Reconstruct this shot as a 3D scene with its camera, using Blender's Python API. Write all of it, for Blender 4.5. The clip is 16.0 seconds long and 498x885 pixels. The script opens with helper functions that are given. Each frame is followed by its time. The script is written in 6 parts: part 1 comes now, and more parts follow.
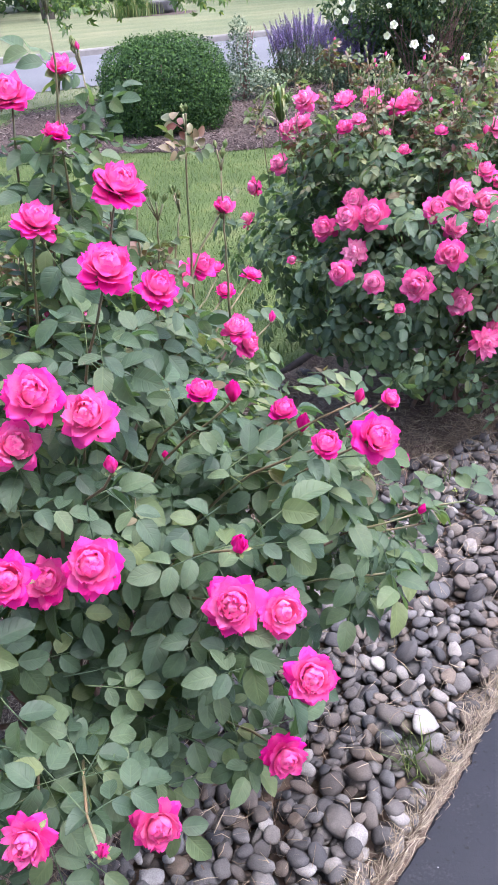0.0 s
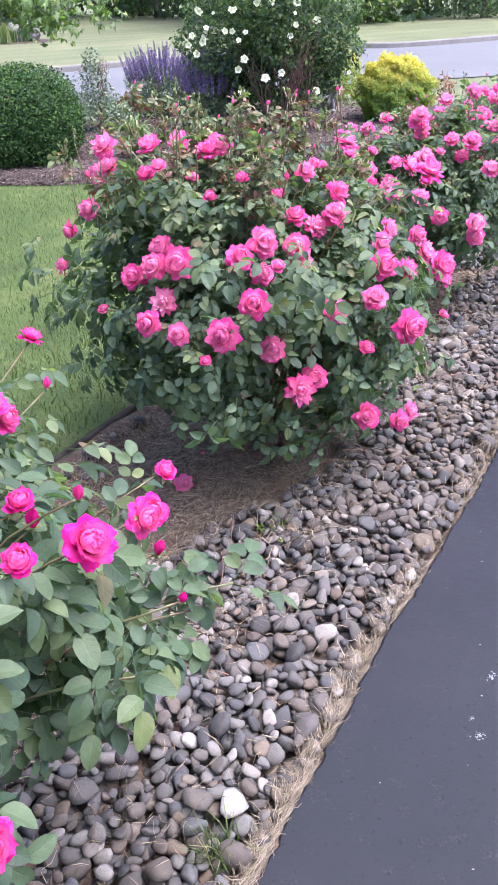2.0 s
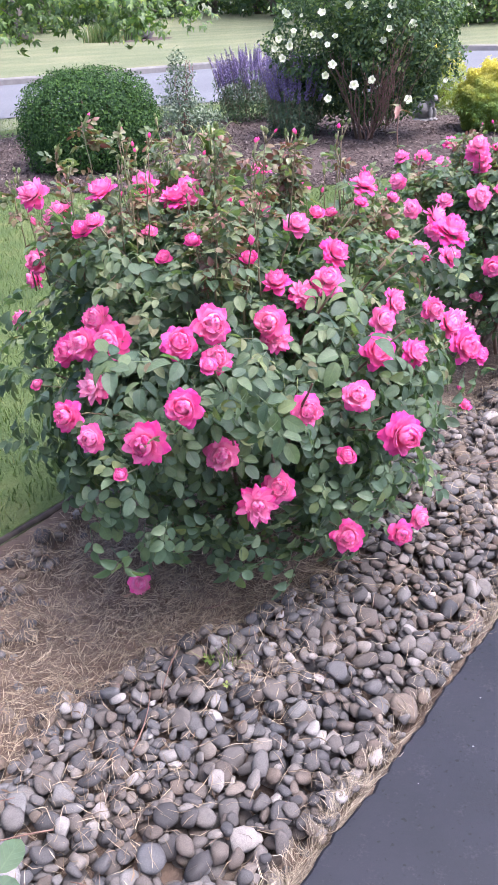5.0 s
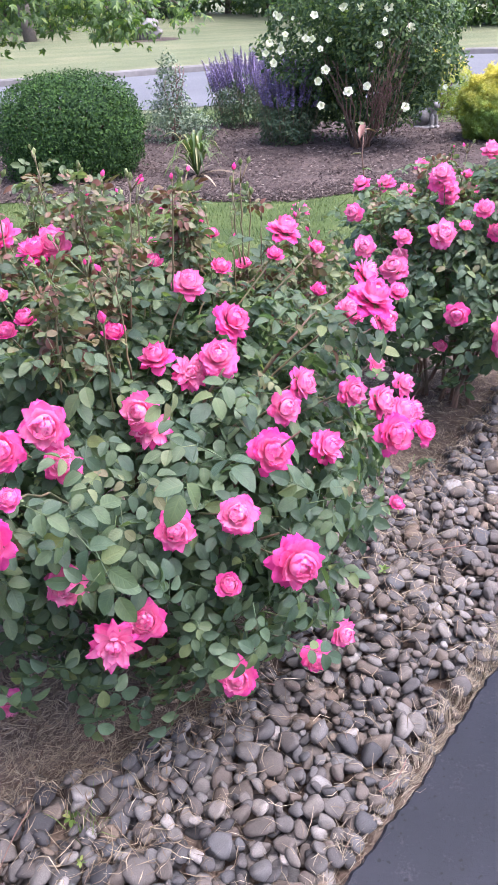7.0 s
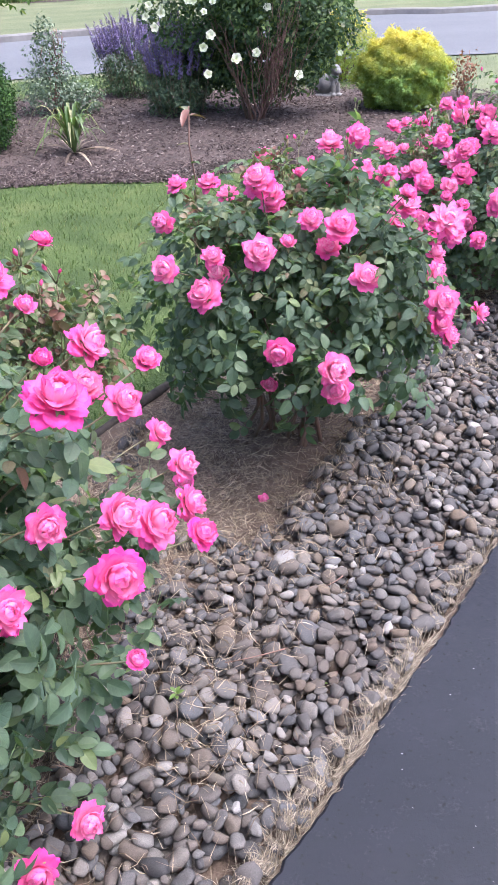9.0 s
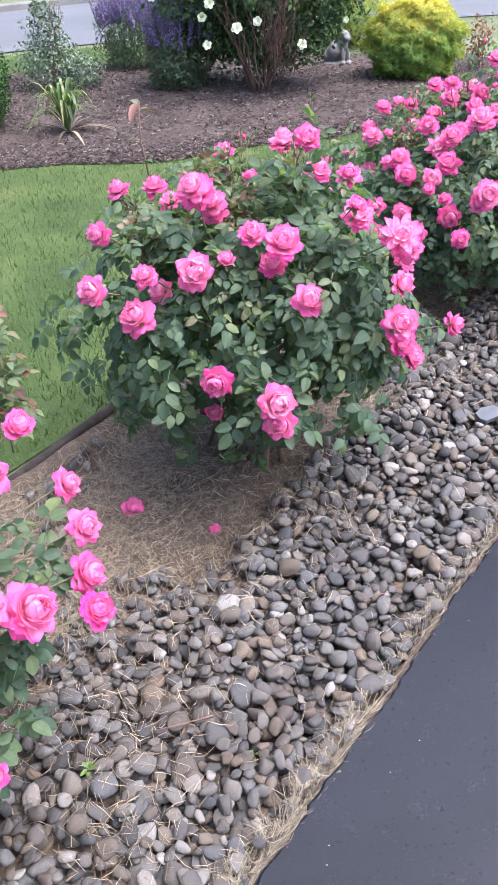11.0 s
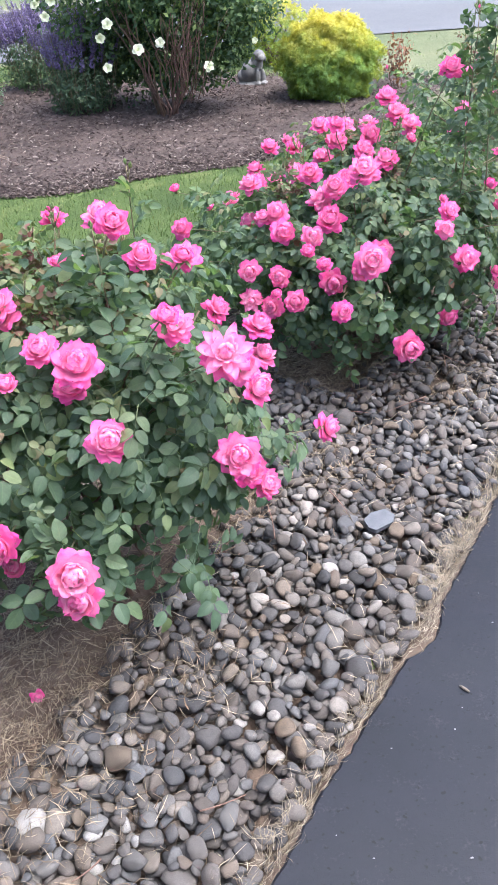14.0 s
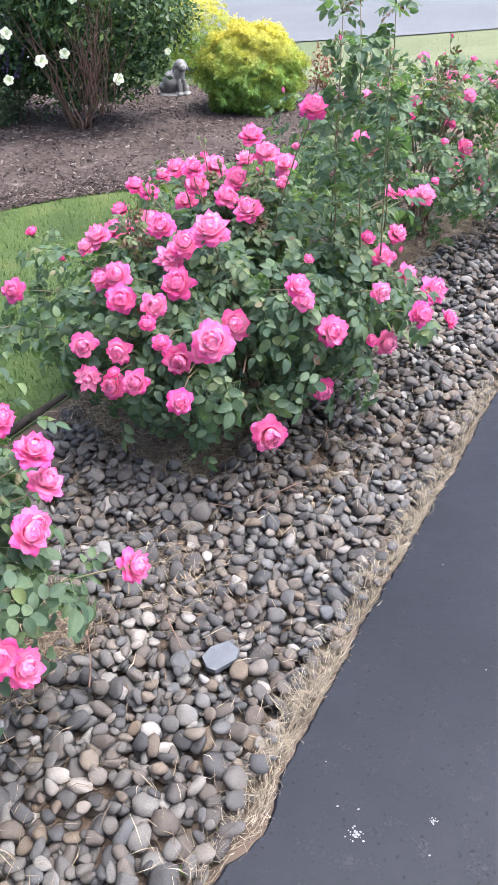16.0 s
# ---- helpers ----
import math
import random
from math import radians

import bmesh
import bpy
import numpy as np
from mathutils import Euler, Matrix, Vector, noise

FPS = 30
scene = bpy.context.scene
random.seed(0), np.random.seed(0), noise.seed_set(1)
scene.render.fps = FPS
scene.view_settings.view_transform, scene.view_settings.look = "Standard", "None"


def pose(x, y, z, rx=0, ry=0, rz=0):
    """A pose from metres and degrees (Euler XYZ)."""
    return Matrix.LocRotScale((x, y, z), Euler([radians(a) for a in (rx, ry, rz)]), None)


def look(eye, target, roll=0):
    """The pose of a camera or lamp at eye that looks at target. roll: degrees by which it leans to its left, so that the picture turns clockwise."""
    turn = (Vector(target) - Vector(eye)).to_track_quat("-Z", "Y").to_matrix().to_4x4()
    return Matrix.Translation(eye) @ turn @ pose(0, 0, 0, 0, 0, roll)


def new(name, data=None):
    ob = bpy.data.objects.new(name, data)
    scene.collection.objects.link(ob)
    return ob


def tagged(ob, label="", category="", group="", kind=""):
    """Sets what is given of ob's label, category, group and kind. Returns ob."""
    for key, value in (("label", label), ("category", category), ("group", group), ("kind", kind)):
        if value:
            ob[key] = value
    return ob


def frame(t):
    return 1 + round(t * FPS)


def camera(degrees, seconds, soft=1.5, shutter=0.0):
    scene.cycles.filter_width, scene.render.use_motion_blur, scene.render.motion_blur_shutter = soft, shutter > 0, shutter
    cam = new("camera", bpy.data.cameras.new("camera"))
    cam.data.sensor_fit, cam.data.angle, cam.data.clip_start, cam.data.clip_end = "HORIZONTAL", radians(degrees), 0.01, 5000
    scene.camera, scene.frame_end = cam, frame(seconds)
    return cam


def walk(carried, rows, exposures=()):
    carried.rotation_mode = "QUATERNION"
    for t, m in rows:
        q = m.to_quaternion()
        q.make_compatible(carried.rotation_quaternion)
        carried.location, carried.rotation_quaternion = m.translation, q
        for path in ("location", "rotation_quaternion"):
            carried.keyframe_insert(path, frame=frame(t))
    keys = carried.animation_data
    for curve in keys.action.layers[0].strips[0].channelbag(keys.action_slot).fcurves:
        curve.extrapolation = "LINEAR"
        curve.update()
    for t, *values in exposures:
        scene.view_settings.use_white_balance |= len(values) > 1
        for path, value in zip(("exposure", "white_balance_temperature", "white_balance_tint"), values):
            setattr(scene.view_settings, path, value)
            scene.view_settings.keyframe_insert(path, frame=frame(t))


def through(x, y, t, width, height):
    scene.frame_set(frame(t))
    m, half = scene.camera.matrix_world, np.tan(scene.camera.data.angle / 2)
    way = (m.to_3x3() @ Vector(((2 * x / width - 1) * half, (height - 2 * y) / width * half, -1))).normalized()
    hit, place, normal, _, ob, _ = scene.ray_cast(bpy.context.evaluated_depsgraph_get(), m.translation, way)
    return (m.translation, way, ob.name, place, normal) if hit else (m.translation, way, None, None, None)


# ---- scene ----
cam = camera(33.9, 16.0)
PATH = [
    (0, (0.034, 0.007, 1.391), (-0.055, 1.718, 0.36), -4.0),
    (0.5, (0.05, 0.017, 1.393), (0.076, 1.734, 0.368), -3.4),
    (1, (0.095, 0.021, 1.397), (0.154, 1.744, 0.385), -3.0),
    (1.5, (0.123, 0.087, 1.397), (0.287, 1.806, 0.387), -2.2),
    (2, (0.247, 0.123, 1.408), (0.427, 1.849, 0.414), -2.3),
    (2.5, (0.312, 0.198, 1.409), (0.491, 1.93, 0.426), -2.4),
    (3, (0.41, 0.266, 1.39), (0.505, 2.005, 0.408), -3.8),
    (3.2, (0.447, 0.284, 1.379), (0.442, 2.028, 0.4), -5.4),
    (5.3, (0.692, 0.683, 1.429), (0.64, 2.417, 0.435), -1.8),
    (5.5, (0.733, 0.718, 1.432), (0.681, 2.451, 0.436), -1.5),
    (6, (0.766, 0.819, 1.432), (0.712, 2.555, 0.441), -1.6),
    (6.5, (0.832, 0.944, 1.425), (0.761, 2.684, 0.441), -2.0),
    (7, (0.905, 1.062, 1.42), (0.819, 2.798, 0.43), -2.1),
    (7.5, (0.948, 1.223, 1.4), (0.873, 2.956, 0.404), -2.1),
    (8, (1.101, 1.32, 1.401), (1.035, 3.046, 0.393), -2.2),
    (8.5, (1.166, 1.496, 1.389), (1.214, 3.204, 0.35), -0.9),
    (9, (1.299, 1.61, 1.395), (1.353, 3.304, 0.333), -1.9),
    (9.5, (1.364, 1.766, 1.399), (1.44, 3.452, 0.326), -2.1),
    (9.7, (1.411, 1.803, 1.404), (1.473, 3.484, 0.323), -2.5),
    (11.8, (1.534, 1.874, 1.433), (1.496, 3.52, 0.299), -3.1),
    (12, (1.537, 1.899, 1.433), (1.496, 3.549, 0.303), -3.1),
    (12.5, (1.546, 2.012, 1.426), (1.594, 3.668, 0.306), -1.8),
    (13, (1.665, 2.096, 1.432), (1.73, 3.758, 0.321), -1.8),
    (13.5, (1.754, 2.201, 1.413), (1.828, 3.856, 0.293), -2.2),
    (14, (1.821, 2.338, 1.42), (1.924, 3.997, 0.308), -3.0),
    (14.5, (1.96, 2.431, 1.421), (2.055, 4.083, 0.299), -3.5),
    (15, (2.014, 2.569, 1.42), (2.178, 4.222, 0.306), -2.5),
    (15.5, (2.14, 2.652, 1.425), (2.308, 4.301, 0.306), -2.5),
    (16, (2.198, 2.758, 1.428), (2.392, 4.406, 0.312), -2.1),
]
walk(cam, [(t, look(eye, target, roll)) for t, eye, target, roll in PATH], exposures=[(0.0, 2.30, 5760, 19), (3.0, 2.40, 5800, 19), (6.0, 2.32, 5820, 22), (9.0, 2.22, 5780, 16), (13.0, 2.26, 5820, 10), (16.0, 2.29, 5980, 8)])

# ---- light ----
SUN_TO = Vector((0.36, -0.10, 0.93)).normalized()
world = bpy.data.worlds.new("sky")
scene.world = world
world.use_nodes = True
wn = world.node_tree.nodes
sky = wn.new("ShaderNodeTexSky")
sky.sky_type, sky.sun_disc = "NISHITA", False
sky.sun_elevation = math.asin(SUN_TO.z)
sky.sun_rotation = math.atan2(SUN_TO.x, SUN_TO.y)
sky.air_density, sky.dust_density, sky.ozone_density = 0.6, 5.5, 0.6
world.node_tree.links.new(sky.outputs[0], wn["Background"].inputs[0])
wn["Background"].inputs[1].default_value = 0.15
sun = new("sun", bpy.data.lights.new("sun", "SUN"))
sun.data.energy, sun.data.angle, sun.data.color = 0.62, radians(60), (1.0, 0.95, 0.88)
sun.matrix_world = look((0, 0, 30), Vector((0, 0, 30)) - SUN_TO)


# ---- materials ----
def material(name, rough=0.6, metal=0.0, spec=0.5):
    m = bpy.data.materials.new(name)
    m.use_nodes = True
    b = m.node_tree.nodes["Principled BSDF"]
    b.inputs["Roughness"].default_value = rough
    b.inputs["Metallic"].default_value = metal
    b.inputs["Specular IOR Level"].default_value = spec
    return m


def node(m, kind, **values):
    n = m.node_tree.nodes.new(kind)
    for k, v in values.items():
        n.inputs[k].default_value = v
    return n


def link(m, a, b):
    m.node_tree.links.new(a, b)


def shader(m):
    return m.node_tree.nodes["Principled BSDF"]


def ramp(m, fac, stops):
    n = m.node_tree.nodes.new("ShaderNodeValToRGB")
    els = n.color_ramp.elements
    while len(els) < len(stops):
        els.new(0.5)
    for e, (p, c) in zip(els, stops):
        e.position, e.color = p, (*c, 1)
    link(m, fac, n.inputs[0])
    return n.outputs[0]


def noise_of(m, scale, detail=3.0, rough=0.55, coords="Object"):
    tc = m.node_tree.nodes.new("ShaderNodeTexCoord")
    n = node(m, "ShaderNodeTexNoise", Scale=scale, Detail=detail, Roughness=rough)
    link(m, tc.outputs[coords], n.inputs["Vector"])
    return n.outputs["Fac"]


def maths(m, op, a, b):
    n = m.node_tree.nodes.new("ShaderNodeMath")
    n.operation = op
    for s, v in zip(n.inputs, (a, b)):
        if isinstance(v, (int, float)):
            s.default_value = v
        else:
            link(m, v, s)
    return n.outputs[0]


def mix(m, fac, a, b, kind="MIX"):
    n = m.node_tree.nodes.new("ShaderNodeMix")
    n.data_type, n.blend_type = "RGBA", kind
    for s, v in zip((n.inputs[0], n.inputs[6], n.inputs[7]), (fac, a, b)):
        if isinstance(v, (int, float)):
            s.default_value = v
        elif isinstance(v, tuple):
            s.default_value = (*v, 1)
        else:
            link(m, v, s)
    return n.outputs[2]


def each_random(m):
    """A number of its own for each object and each loose island."""
    o = m.node_tree.nodes.new("ShaderNodeObjectInfo")
    g = m.node_tree.nodes.new("ShaderNodeNewGeometry")
    return maths(m, "FRACT", maths(m, "ADD", o.outputs["Random"], g.outputs["Random Per Island"]), 0.0)


def bump(m, height, strength, distance):
    n = node(m, "ShaderNodeBump", Strength=strength, Distance=distance)
    link(m, height, n.inputs["Height"])
    link(m, n.outputs[0], shader(m).inputs["Normal"])


def attribute(m, name):
    a = m.node_tree.nodes.new("ShaderNodeAttribute")
    a.attribute_name = name
    return a.outputs["Fac"]


def leafy(name, stops, rough, through=0.25, spec=0.5, vein=60, ribs=False):
    """Foliage: a colour for each leaf, mottled, a little light coming through; ribs: midrib and side veins."""
    m = material(name, rough, 0, spec)
    r = each_random(m)
    c = ramp(m, r, stops)
    mott = noise_of(m, vein, 4)
    c = mix(m, 0.55, c, ramp(m, mott, [(0.3, (0.55, 0.55, 0.55)), (0.7, (1.0, 1.0, 1.0))]), "MULTIPLY")
    if ribs:
        across, along = attribute(m, "across"), attribute(m, "along")
        side = maths(m, "PINGPONG", maths(m, "SUBTRACT", maths(m, "MULTIPLY", along, 6.0), maths(m, "MULTIPLY", across, 1.7)), 0.5)
        line = maths(m, "MINIMUM", maths(m, "ADD", side, 0.04), maths(m, "MULTIPLY", across, 1.3))
        c = mix(m, ramp(m, line, [(0.03, (0.32, 0.32, 0.32)), (0.13, (0.0, 0.0, 0.0))]), c, mix(m, 1.0, c, (1.55, 1.45, 1.35), "MULTIPLY"))
        bump(m, ramp(m, line, [(0.02, (0.0, 0.0, 0.0)), (0.22, (1.0, 1.0, 1.0))]), 0.28, 0.0020)
    else:
        bump(m, mott, 0.25, 0.002)
    link(m, c, shader(m).inputs["Base Color"])
    t = node(m, "ShaderNodeBsdfTranslucent")
    link(m, mix(m, 1.0, c, (1.3, 1.5, 0.6), "MULTIPLY"), t.inputs[0])
    s = node(m, "ShaderNodeMixShader", Fac=through)
    link(m, shader(m).outputs[0], s.inputs[1])
    link(m, t.outputs[0], s.inputs[2])
    link(m, s.outputs[0], m.node_tree.nodes["Material Output"].inputs[0])
    return m


ROSE_LEAF = leafy("rose_leaf", [(0.0, (0.064, 0.108, 0.074)), (0.45, (0.094, 0.150, 0.094)), (0.8, (0.128, 0.188, 0.108)),
                                (0.95, (0.145, 0.205, 0.105)), (1.0, (0.19, 0.24, 0.105))], 0.42, 0.44, 0.28, ribs=True)
UPPER_LEAF = leafy("upper_leaf", [(0.0, (0.085, 0.125, 0.078)), (0.42, (0.128, 0.175, 0.098)), (0.78, (0.185, 0.225, 0.118)), (0.92, (0.18, 0.165, 0.098)), (1.0, (0.155, 0.075, 0.058))], 0.5, 0.36, 0.24, ribs=True)
YOUNG_LEAF = leafy("young_leaf", [(0.0, (0.15, 0.18, 0.08)), (0.4, (0.165, 0.125, 0.07)), (0.65, (0.17, 0.066, 0.050)), (0.85, (0.13, 0.054, 0.042)), (1.0, (0.13, 0.17, 0.075))], 0.45, 0.20)
BOX_LEAF = leafy("box_leaf", [(0.0, (0.020, 0.046, 0.020)), (0.5, (0.036, 0.080, 0.026)), (0.85, (0.058, 0.120, 0.032)), (1.0, (0.10, 0.19, 0.045))], 0.7, 0.2, 0.12)
GREY_LEAF = leafy("grey_leaf", [(0.0, (0.07, 0.11, 0.075)), (0.5, (0.11, 0.165, 0.11)), (0.85, (0.21, 0.27, 0.19)), (1.0, (0.30, 0.36, 0.27))], 0.45, 0.2)
SAGE_LEAF = leafy("sage_leaf", [(0.0, (0.038, 0.080, 0.042)), (0.6, (0.070, 0.125, 0.062)), (1.0, (0.17, 0.23, 0.12))], 0.5, 0.25)
SAGE_FLOWER = leafy("sage_flower", [(0.0, (0.15, 0.11, 0.29)), (0.5, (0.23, 0.18, 0.41)), (1.0, (0.36, 0.29, 0.56))], 0.6, 0.3)
SHRUB_LEAF = leafy("shrub_leaf", [(0.0, (0.036, 0.074, 0.038)), (0.5, (0.060, 0.108, 0.050)), (0.85, (0.105, 0.165, 0.062)), (1.0, (0.19, 0.26, 0.085))], 0.55, 0.3, 0.25)
LILY_LEAF = leafy("lily_leaf", [(0.0, (0.070, 0.125, 0.038)), (0.7, (0.12, 0.185, 0.058)), (1.0, (0.30, 0.28, 0.13))], 0.45, 0.25)
TREE_LEAF = leafy("tree_leaf", [(0.0, (0.055, 0.105, 0.035)), (0.6, (0.10, 0.18, 0.05)), (0.9, (0.17, 0.27, 0.06)), (1.0, (0.30, 0.36, 0.07))], 0.45, 0.35)
WOOD_LEAF = leafy("wood_leaf", [(0.0, (0.058, 0.098, 0.060)), (0.5, (0.082, 0.132, 0.074)), (1.0, (0.115, 0.168, 0.086))], 0.75, 0.35, 0.15, vein=6)
GRASS = leafy("grass_blade", [(0.0, (0.046, 0.084, 0.023)), (0.5, (0.076, 0.122, 0.034)), (0.84, (0.128, 0.170, 0.053)), (1.0, (0.26, 0.25, 0.13))], 0.5, 0.3, vein=13)
SPROUT = leafy("sprout_leaf", [(0.0, (0.11, 0.19, 0.045)), (0.6, (0.17, 0.26, 0.07)), (1.0, (0.30, 0.33, 0.11))], 0.5, 0.35)
WHITE_PETAL = leafy("white_petal", [(0.0, (0.66, 0.68, 0.52)), (1.0, (0.76, 0.76, 0.67))], 0.5, 0.3)
CALYX = leafy("calyx", [(0.0, (0.13, 0.20, 0.07)), (0.7, (0.20, 0.27, 0.10)), (1.0, (0.30, 0.30, 0.15))], 0.5, 0.15)
BARBERRY = leafy("red_leaf", [(0.0, (0.16, 0.055, 0.035)), (1.0, (0.27, 0.13, 0.07))], 0.5, 0.2)


def golden():
    m = leafy("golden_spray", [(0.0, (0.46, 0.405, 0.060)), (0.5, (0.63, 0.535, 0.11)), (1.0, (0.77, 0.655, 0.20))], 0.85, 0.3, 0.1)
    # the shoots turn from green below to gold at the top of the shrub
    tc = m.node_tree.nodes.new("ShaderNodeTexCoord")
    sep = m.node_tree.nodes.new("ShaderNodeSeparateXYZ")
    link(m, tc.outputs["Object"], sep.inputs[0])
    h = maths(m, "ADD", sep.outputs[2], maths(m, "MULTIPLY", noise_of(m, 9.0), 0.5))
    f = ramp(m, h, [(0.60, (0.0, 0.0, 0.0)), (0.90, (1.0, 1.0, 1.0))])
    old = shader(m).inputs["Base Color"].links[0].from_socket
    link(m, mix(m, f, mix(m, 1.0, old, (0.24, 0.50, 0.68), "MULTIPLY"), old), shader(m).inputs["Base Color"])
    return m


GOLD = golden()


def petal_material(name, paleness):
    """Hot pink outer petals round a paler heart, every flower and petal of its own depth of colour."""
    m = material(name, 0.55, 0, 0.25)
    grain = noise_of(m, 2.5, 4)
    o = m.node_tree.nodes.new("ShaderNodeObjectInfo")
    g = m.node_tree.nodes.new("ShaderNodeNewGeometry")
    which = maths(m, "MAXIMUM", 0.0, maths(m, "ADD", maths(m, "ADD", maths(m, "MULTIPLY", o.outputs["Random"], 0.42), paleness), maths(m, "MULTIPLY", g.outputs["Random Per Island"], 0.26)))
    wander = maths(m, "MULTIPLY", maths(m, "SUBTRACT", grain, 0.5), 0.6)
    outer = mix(m, which, (0.87, 0.010, 0.37), (0.95, 0.27, 0.51))
    inner = mix(m, which, (0.92, 0.25, 0.54), (0.95, 0.62, 0.75))
    c = mix(m, ramp(m, maths(m, "ADD", attribute(m, "heart"), wander), [(0.15, (0.0, 0.0, 0.0)), (0.90, (1.0, 1.0, 1.0))]), outer, inner)
    hot = mix(m, which, (0.87, 0.014, 0.34), (0.92, 0.13, 0.48))
    c = mix(m, ramp(m, maths(m, "ADD", attribute(m, "rim"), wander), [(0.35, (0.0, 0.0, 0.0)), (1.0, (0.75, 0.75, 0.75))]), c, hot)
    edge = noise_of(m, 14.0, 3)
    c = mix(m, 0.25, c, ramp(m, edge, [(0.3, (0.80, 0.66, 0.74)), (0.65, (1.0, 1.0, 1.0))]), "MULTIPLY")
    link(m, c, shader(m).inputs["Base Color"])
    bump(m, edge, 0.2, 0.06)
    t = node(m, "ShaderNodeBsdfTranslucent")
    link(m, c, t.inputs[0])
    s = node(m, "ShaderNodeMixShader", Fac=0.50)
    link(m, shader(m).outputs[0], s.inputs[1])
    link(m, t.outputs[0], s.inputs[2])
    link(m, s.outputs[0], m.node_tree.nodes["Material Output"].inputs[0])
    return m


DEEP_PETAL = petal_material("deep_pink_petal", -0.20)
PETAL = petal_material("pink_petal", 0.20)
PALE_PETAL = petal_material("pale_pink_petal", 0.37)


def plain(name, stops, rough, scale, bumpy=0.4, dist=0.004, spec=0.5, fine=None):
    """A mottled surface: noise at two scales and a fine relief."""
    m = material(name, rough, 0, spec)
    c = ramp(m, noise_of(m, scale, 5, 0.6), stops)
    f = noise_of(m, fine or scale * 9, 4, 0.65)
    c = mix(m, 0.6, c, ramp(m, f, [(0.3, (0.6, 0.6, 0.6)), (0.7, (1.0, 1.0, 1.0))]), "MULTIPLY")
    link(m, c, shader(m).inputs["Base Color"])
    bump(m, f, bumpy, dist)
    return m


def pebble_material():
    m = material("river_pebble", 0.5, 0, 0.4)
    r = each_random(m)
    c = ramp(m, r, [(0.0, (0.070, 0.073, 0.081)), (0.10, (0.115, 0.115, 0.122)), (0.22, (0.165, 0.160, 0.160)), (0.32, (0.190, 0.158, 0.134)), (0.42, (0.095, 0.101, 0.113)),
                    (0.52, (0.215, 0.212, 0.213)), (0.61, (0.140, 0.122, 0.110)), (0.70, (0.275, 0.270, 0.266)), (0.79, (0.140, 0.150, 0.168)), (0.86, (0.225, 0.178, 0.135)), (0.94, (0.35, 0.343, 0.336)), (1.0, (0.50, 0.49, 0.48))])
    big, fine = noise_of(m, 55, 3), noise_of(m, 420, 3, 0.7)
    c = mix(m, 0.7, c, ramp(m, big, [(0.3, (0.20, 0.191, 0.182)), (0.7, (0.445, 0.440, 0.435))]), "MULTIPLY")
    c = mix(m, 0.7, c, ramp(m, fine, [(0.35, (0.58, 0.58, 0.58)), (0.65, (1.15, 1.15, 1.15))]), "MULTIPLY")
    # brown dust in patches
    g = m.node_tree.nodes.new("ShaderNodeNewGeometry")
    dn = node(m, "ShaderNodeTexNoise", Scale=2.6, Detail=4.0, Roughness=0.6)
    link(m, g.outputs["Position"], dn.inputs["Vector"])
    dust = ramp(m, dn.outputs["Fac"], [(0.42, (0.0, 0.0, 0.0)), (0.68, (0.75, 0.75, 0.75))])
    c = mix(m, dust, c, mix(m, 1.0, c, (0.95, 0.82, 0.72), "MULTIPLY"))
    link(m, c, shader(m).inputs["Base Color"])
    link(m, ramp(m, big, [(0.3, (0.66, 0.66, 0.66)), (0.7, (0.92, 0.92, 0.92))]), shader(m).inputs["Roughness"])
    bump(m, fine, 0.6, 0.0015)
    return m


PEBBLE = pebble_material()
FRINGE = leafy("bleached_straw", [(0.0, (0.098, 0.077, 0.055)), (0.4, (0.178, 0.146, 0.108)), (0.8, (0.275, 0.232, 0.176)), (1.0, (0.40, 0.355, 0.28))], 0.6, 0.1)
STRAW = leafy("straw", [(0.0, (0.075, 0.052, 0.037)), (0.35, (0.162, 0.121, 0.084)), (0.75, (0.290, 0.231, 0.163)), (1.0, (0.42, 0.355, 0.265))], 0.6, 0.1)
SOIL = plain("bed_soil", [(0.3, (0.078, 0.056, 0.043)), (0.55, (0.130, 0.097, 0.076)), (0.75, (0.205, 0.160, 0.127))], 0.9, 6, 0.8, 0.01, 0.2, 90)
MULCH = plain("bark_mulch", [(0.3, (0.050, 0.038, 0.035)), (0.6, (0.088, 0.068, 0.062)), (0.8, (0.14, 0.112, 0.102))], 0.9, 3, 0.9, 0.02, 0.2, 60)
CHIP = leafy("bark_chip", [(0.0, (0.042, 0.031, 0.029)), (0.5, (0.084, 0.064, 0.059)), (0.88, (0.135, 0.107, 0.097)), (1.0, (0.25, 0.22, 0.198))], 0.85, 0.0, 0.2)
LITTER = leafy("leaf_litter", [(0.0, (0.075, 0.050, 0.036)), (0.5, (0.15, 0.105, 0.074)), (1.0, (0.27, 0.205, 0.145))], 0.8, 0.05, 0.2)
BARK = plain("cane_bark", [(0.3, (0.10, 0.085, 0.05)), (0.6, (0.16, 0.09, 0.06)), (0.8, (0.12, 0.14, 0.06))], 0.6, 12, 0.3, 0.002)
STEM = plain("green_stem", [(0.3, (0.10, 0.14, 0.06)), (0.6, (0.17, 0.13, 0.07)), (0.8, (0.20, 0.09, 0.07))], 0.5, 18, 0.2, 0.001)
TWIG = plain("dry_twig", [(0.3, (0.13, 0.075, 0.058)), (0.7, (0.22, 0.13, 0.10))], 0.8, 20, 0.4, 0.002)
TRUNK = plain("tree_bark", [(0.3, (0.10, 0.085, 0.07)), (0.7, (0.21, 0.18, 0.15))], 0.9, 4, 0.8, 0.02)
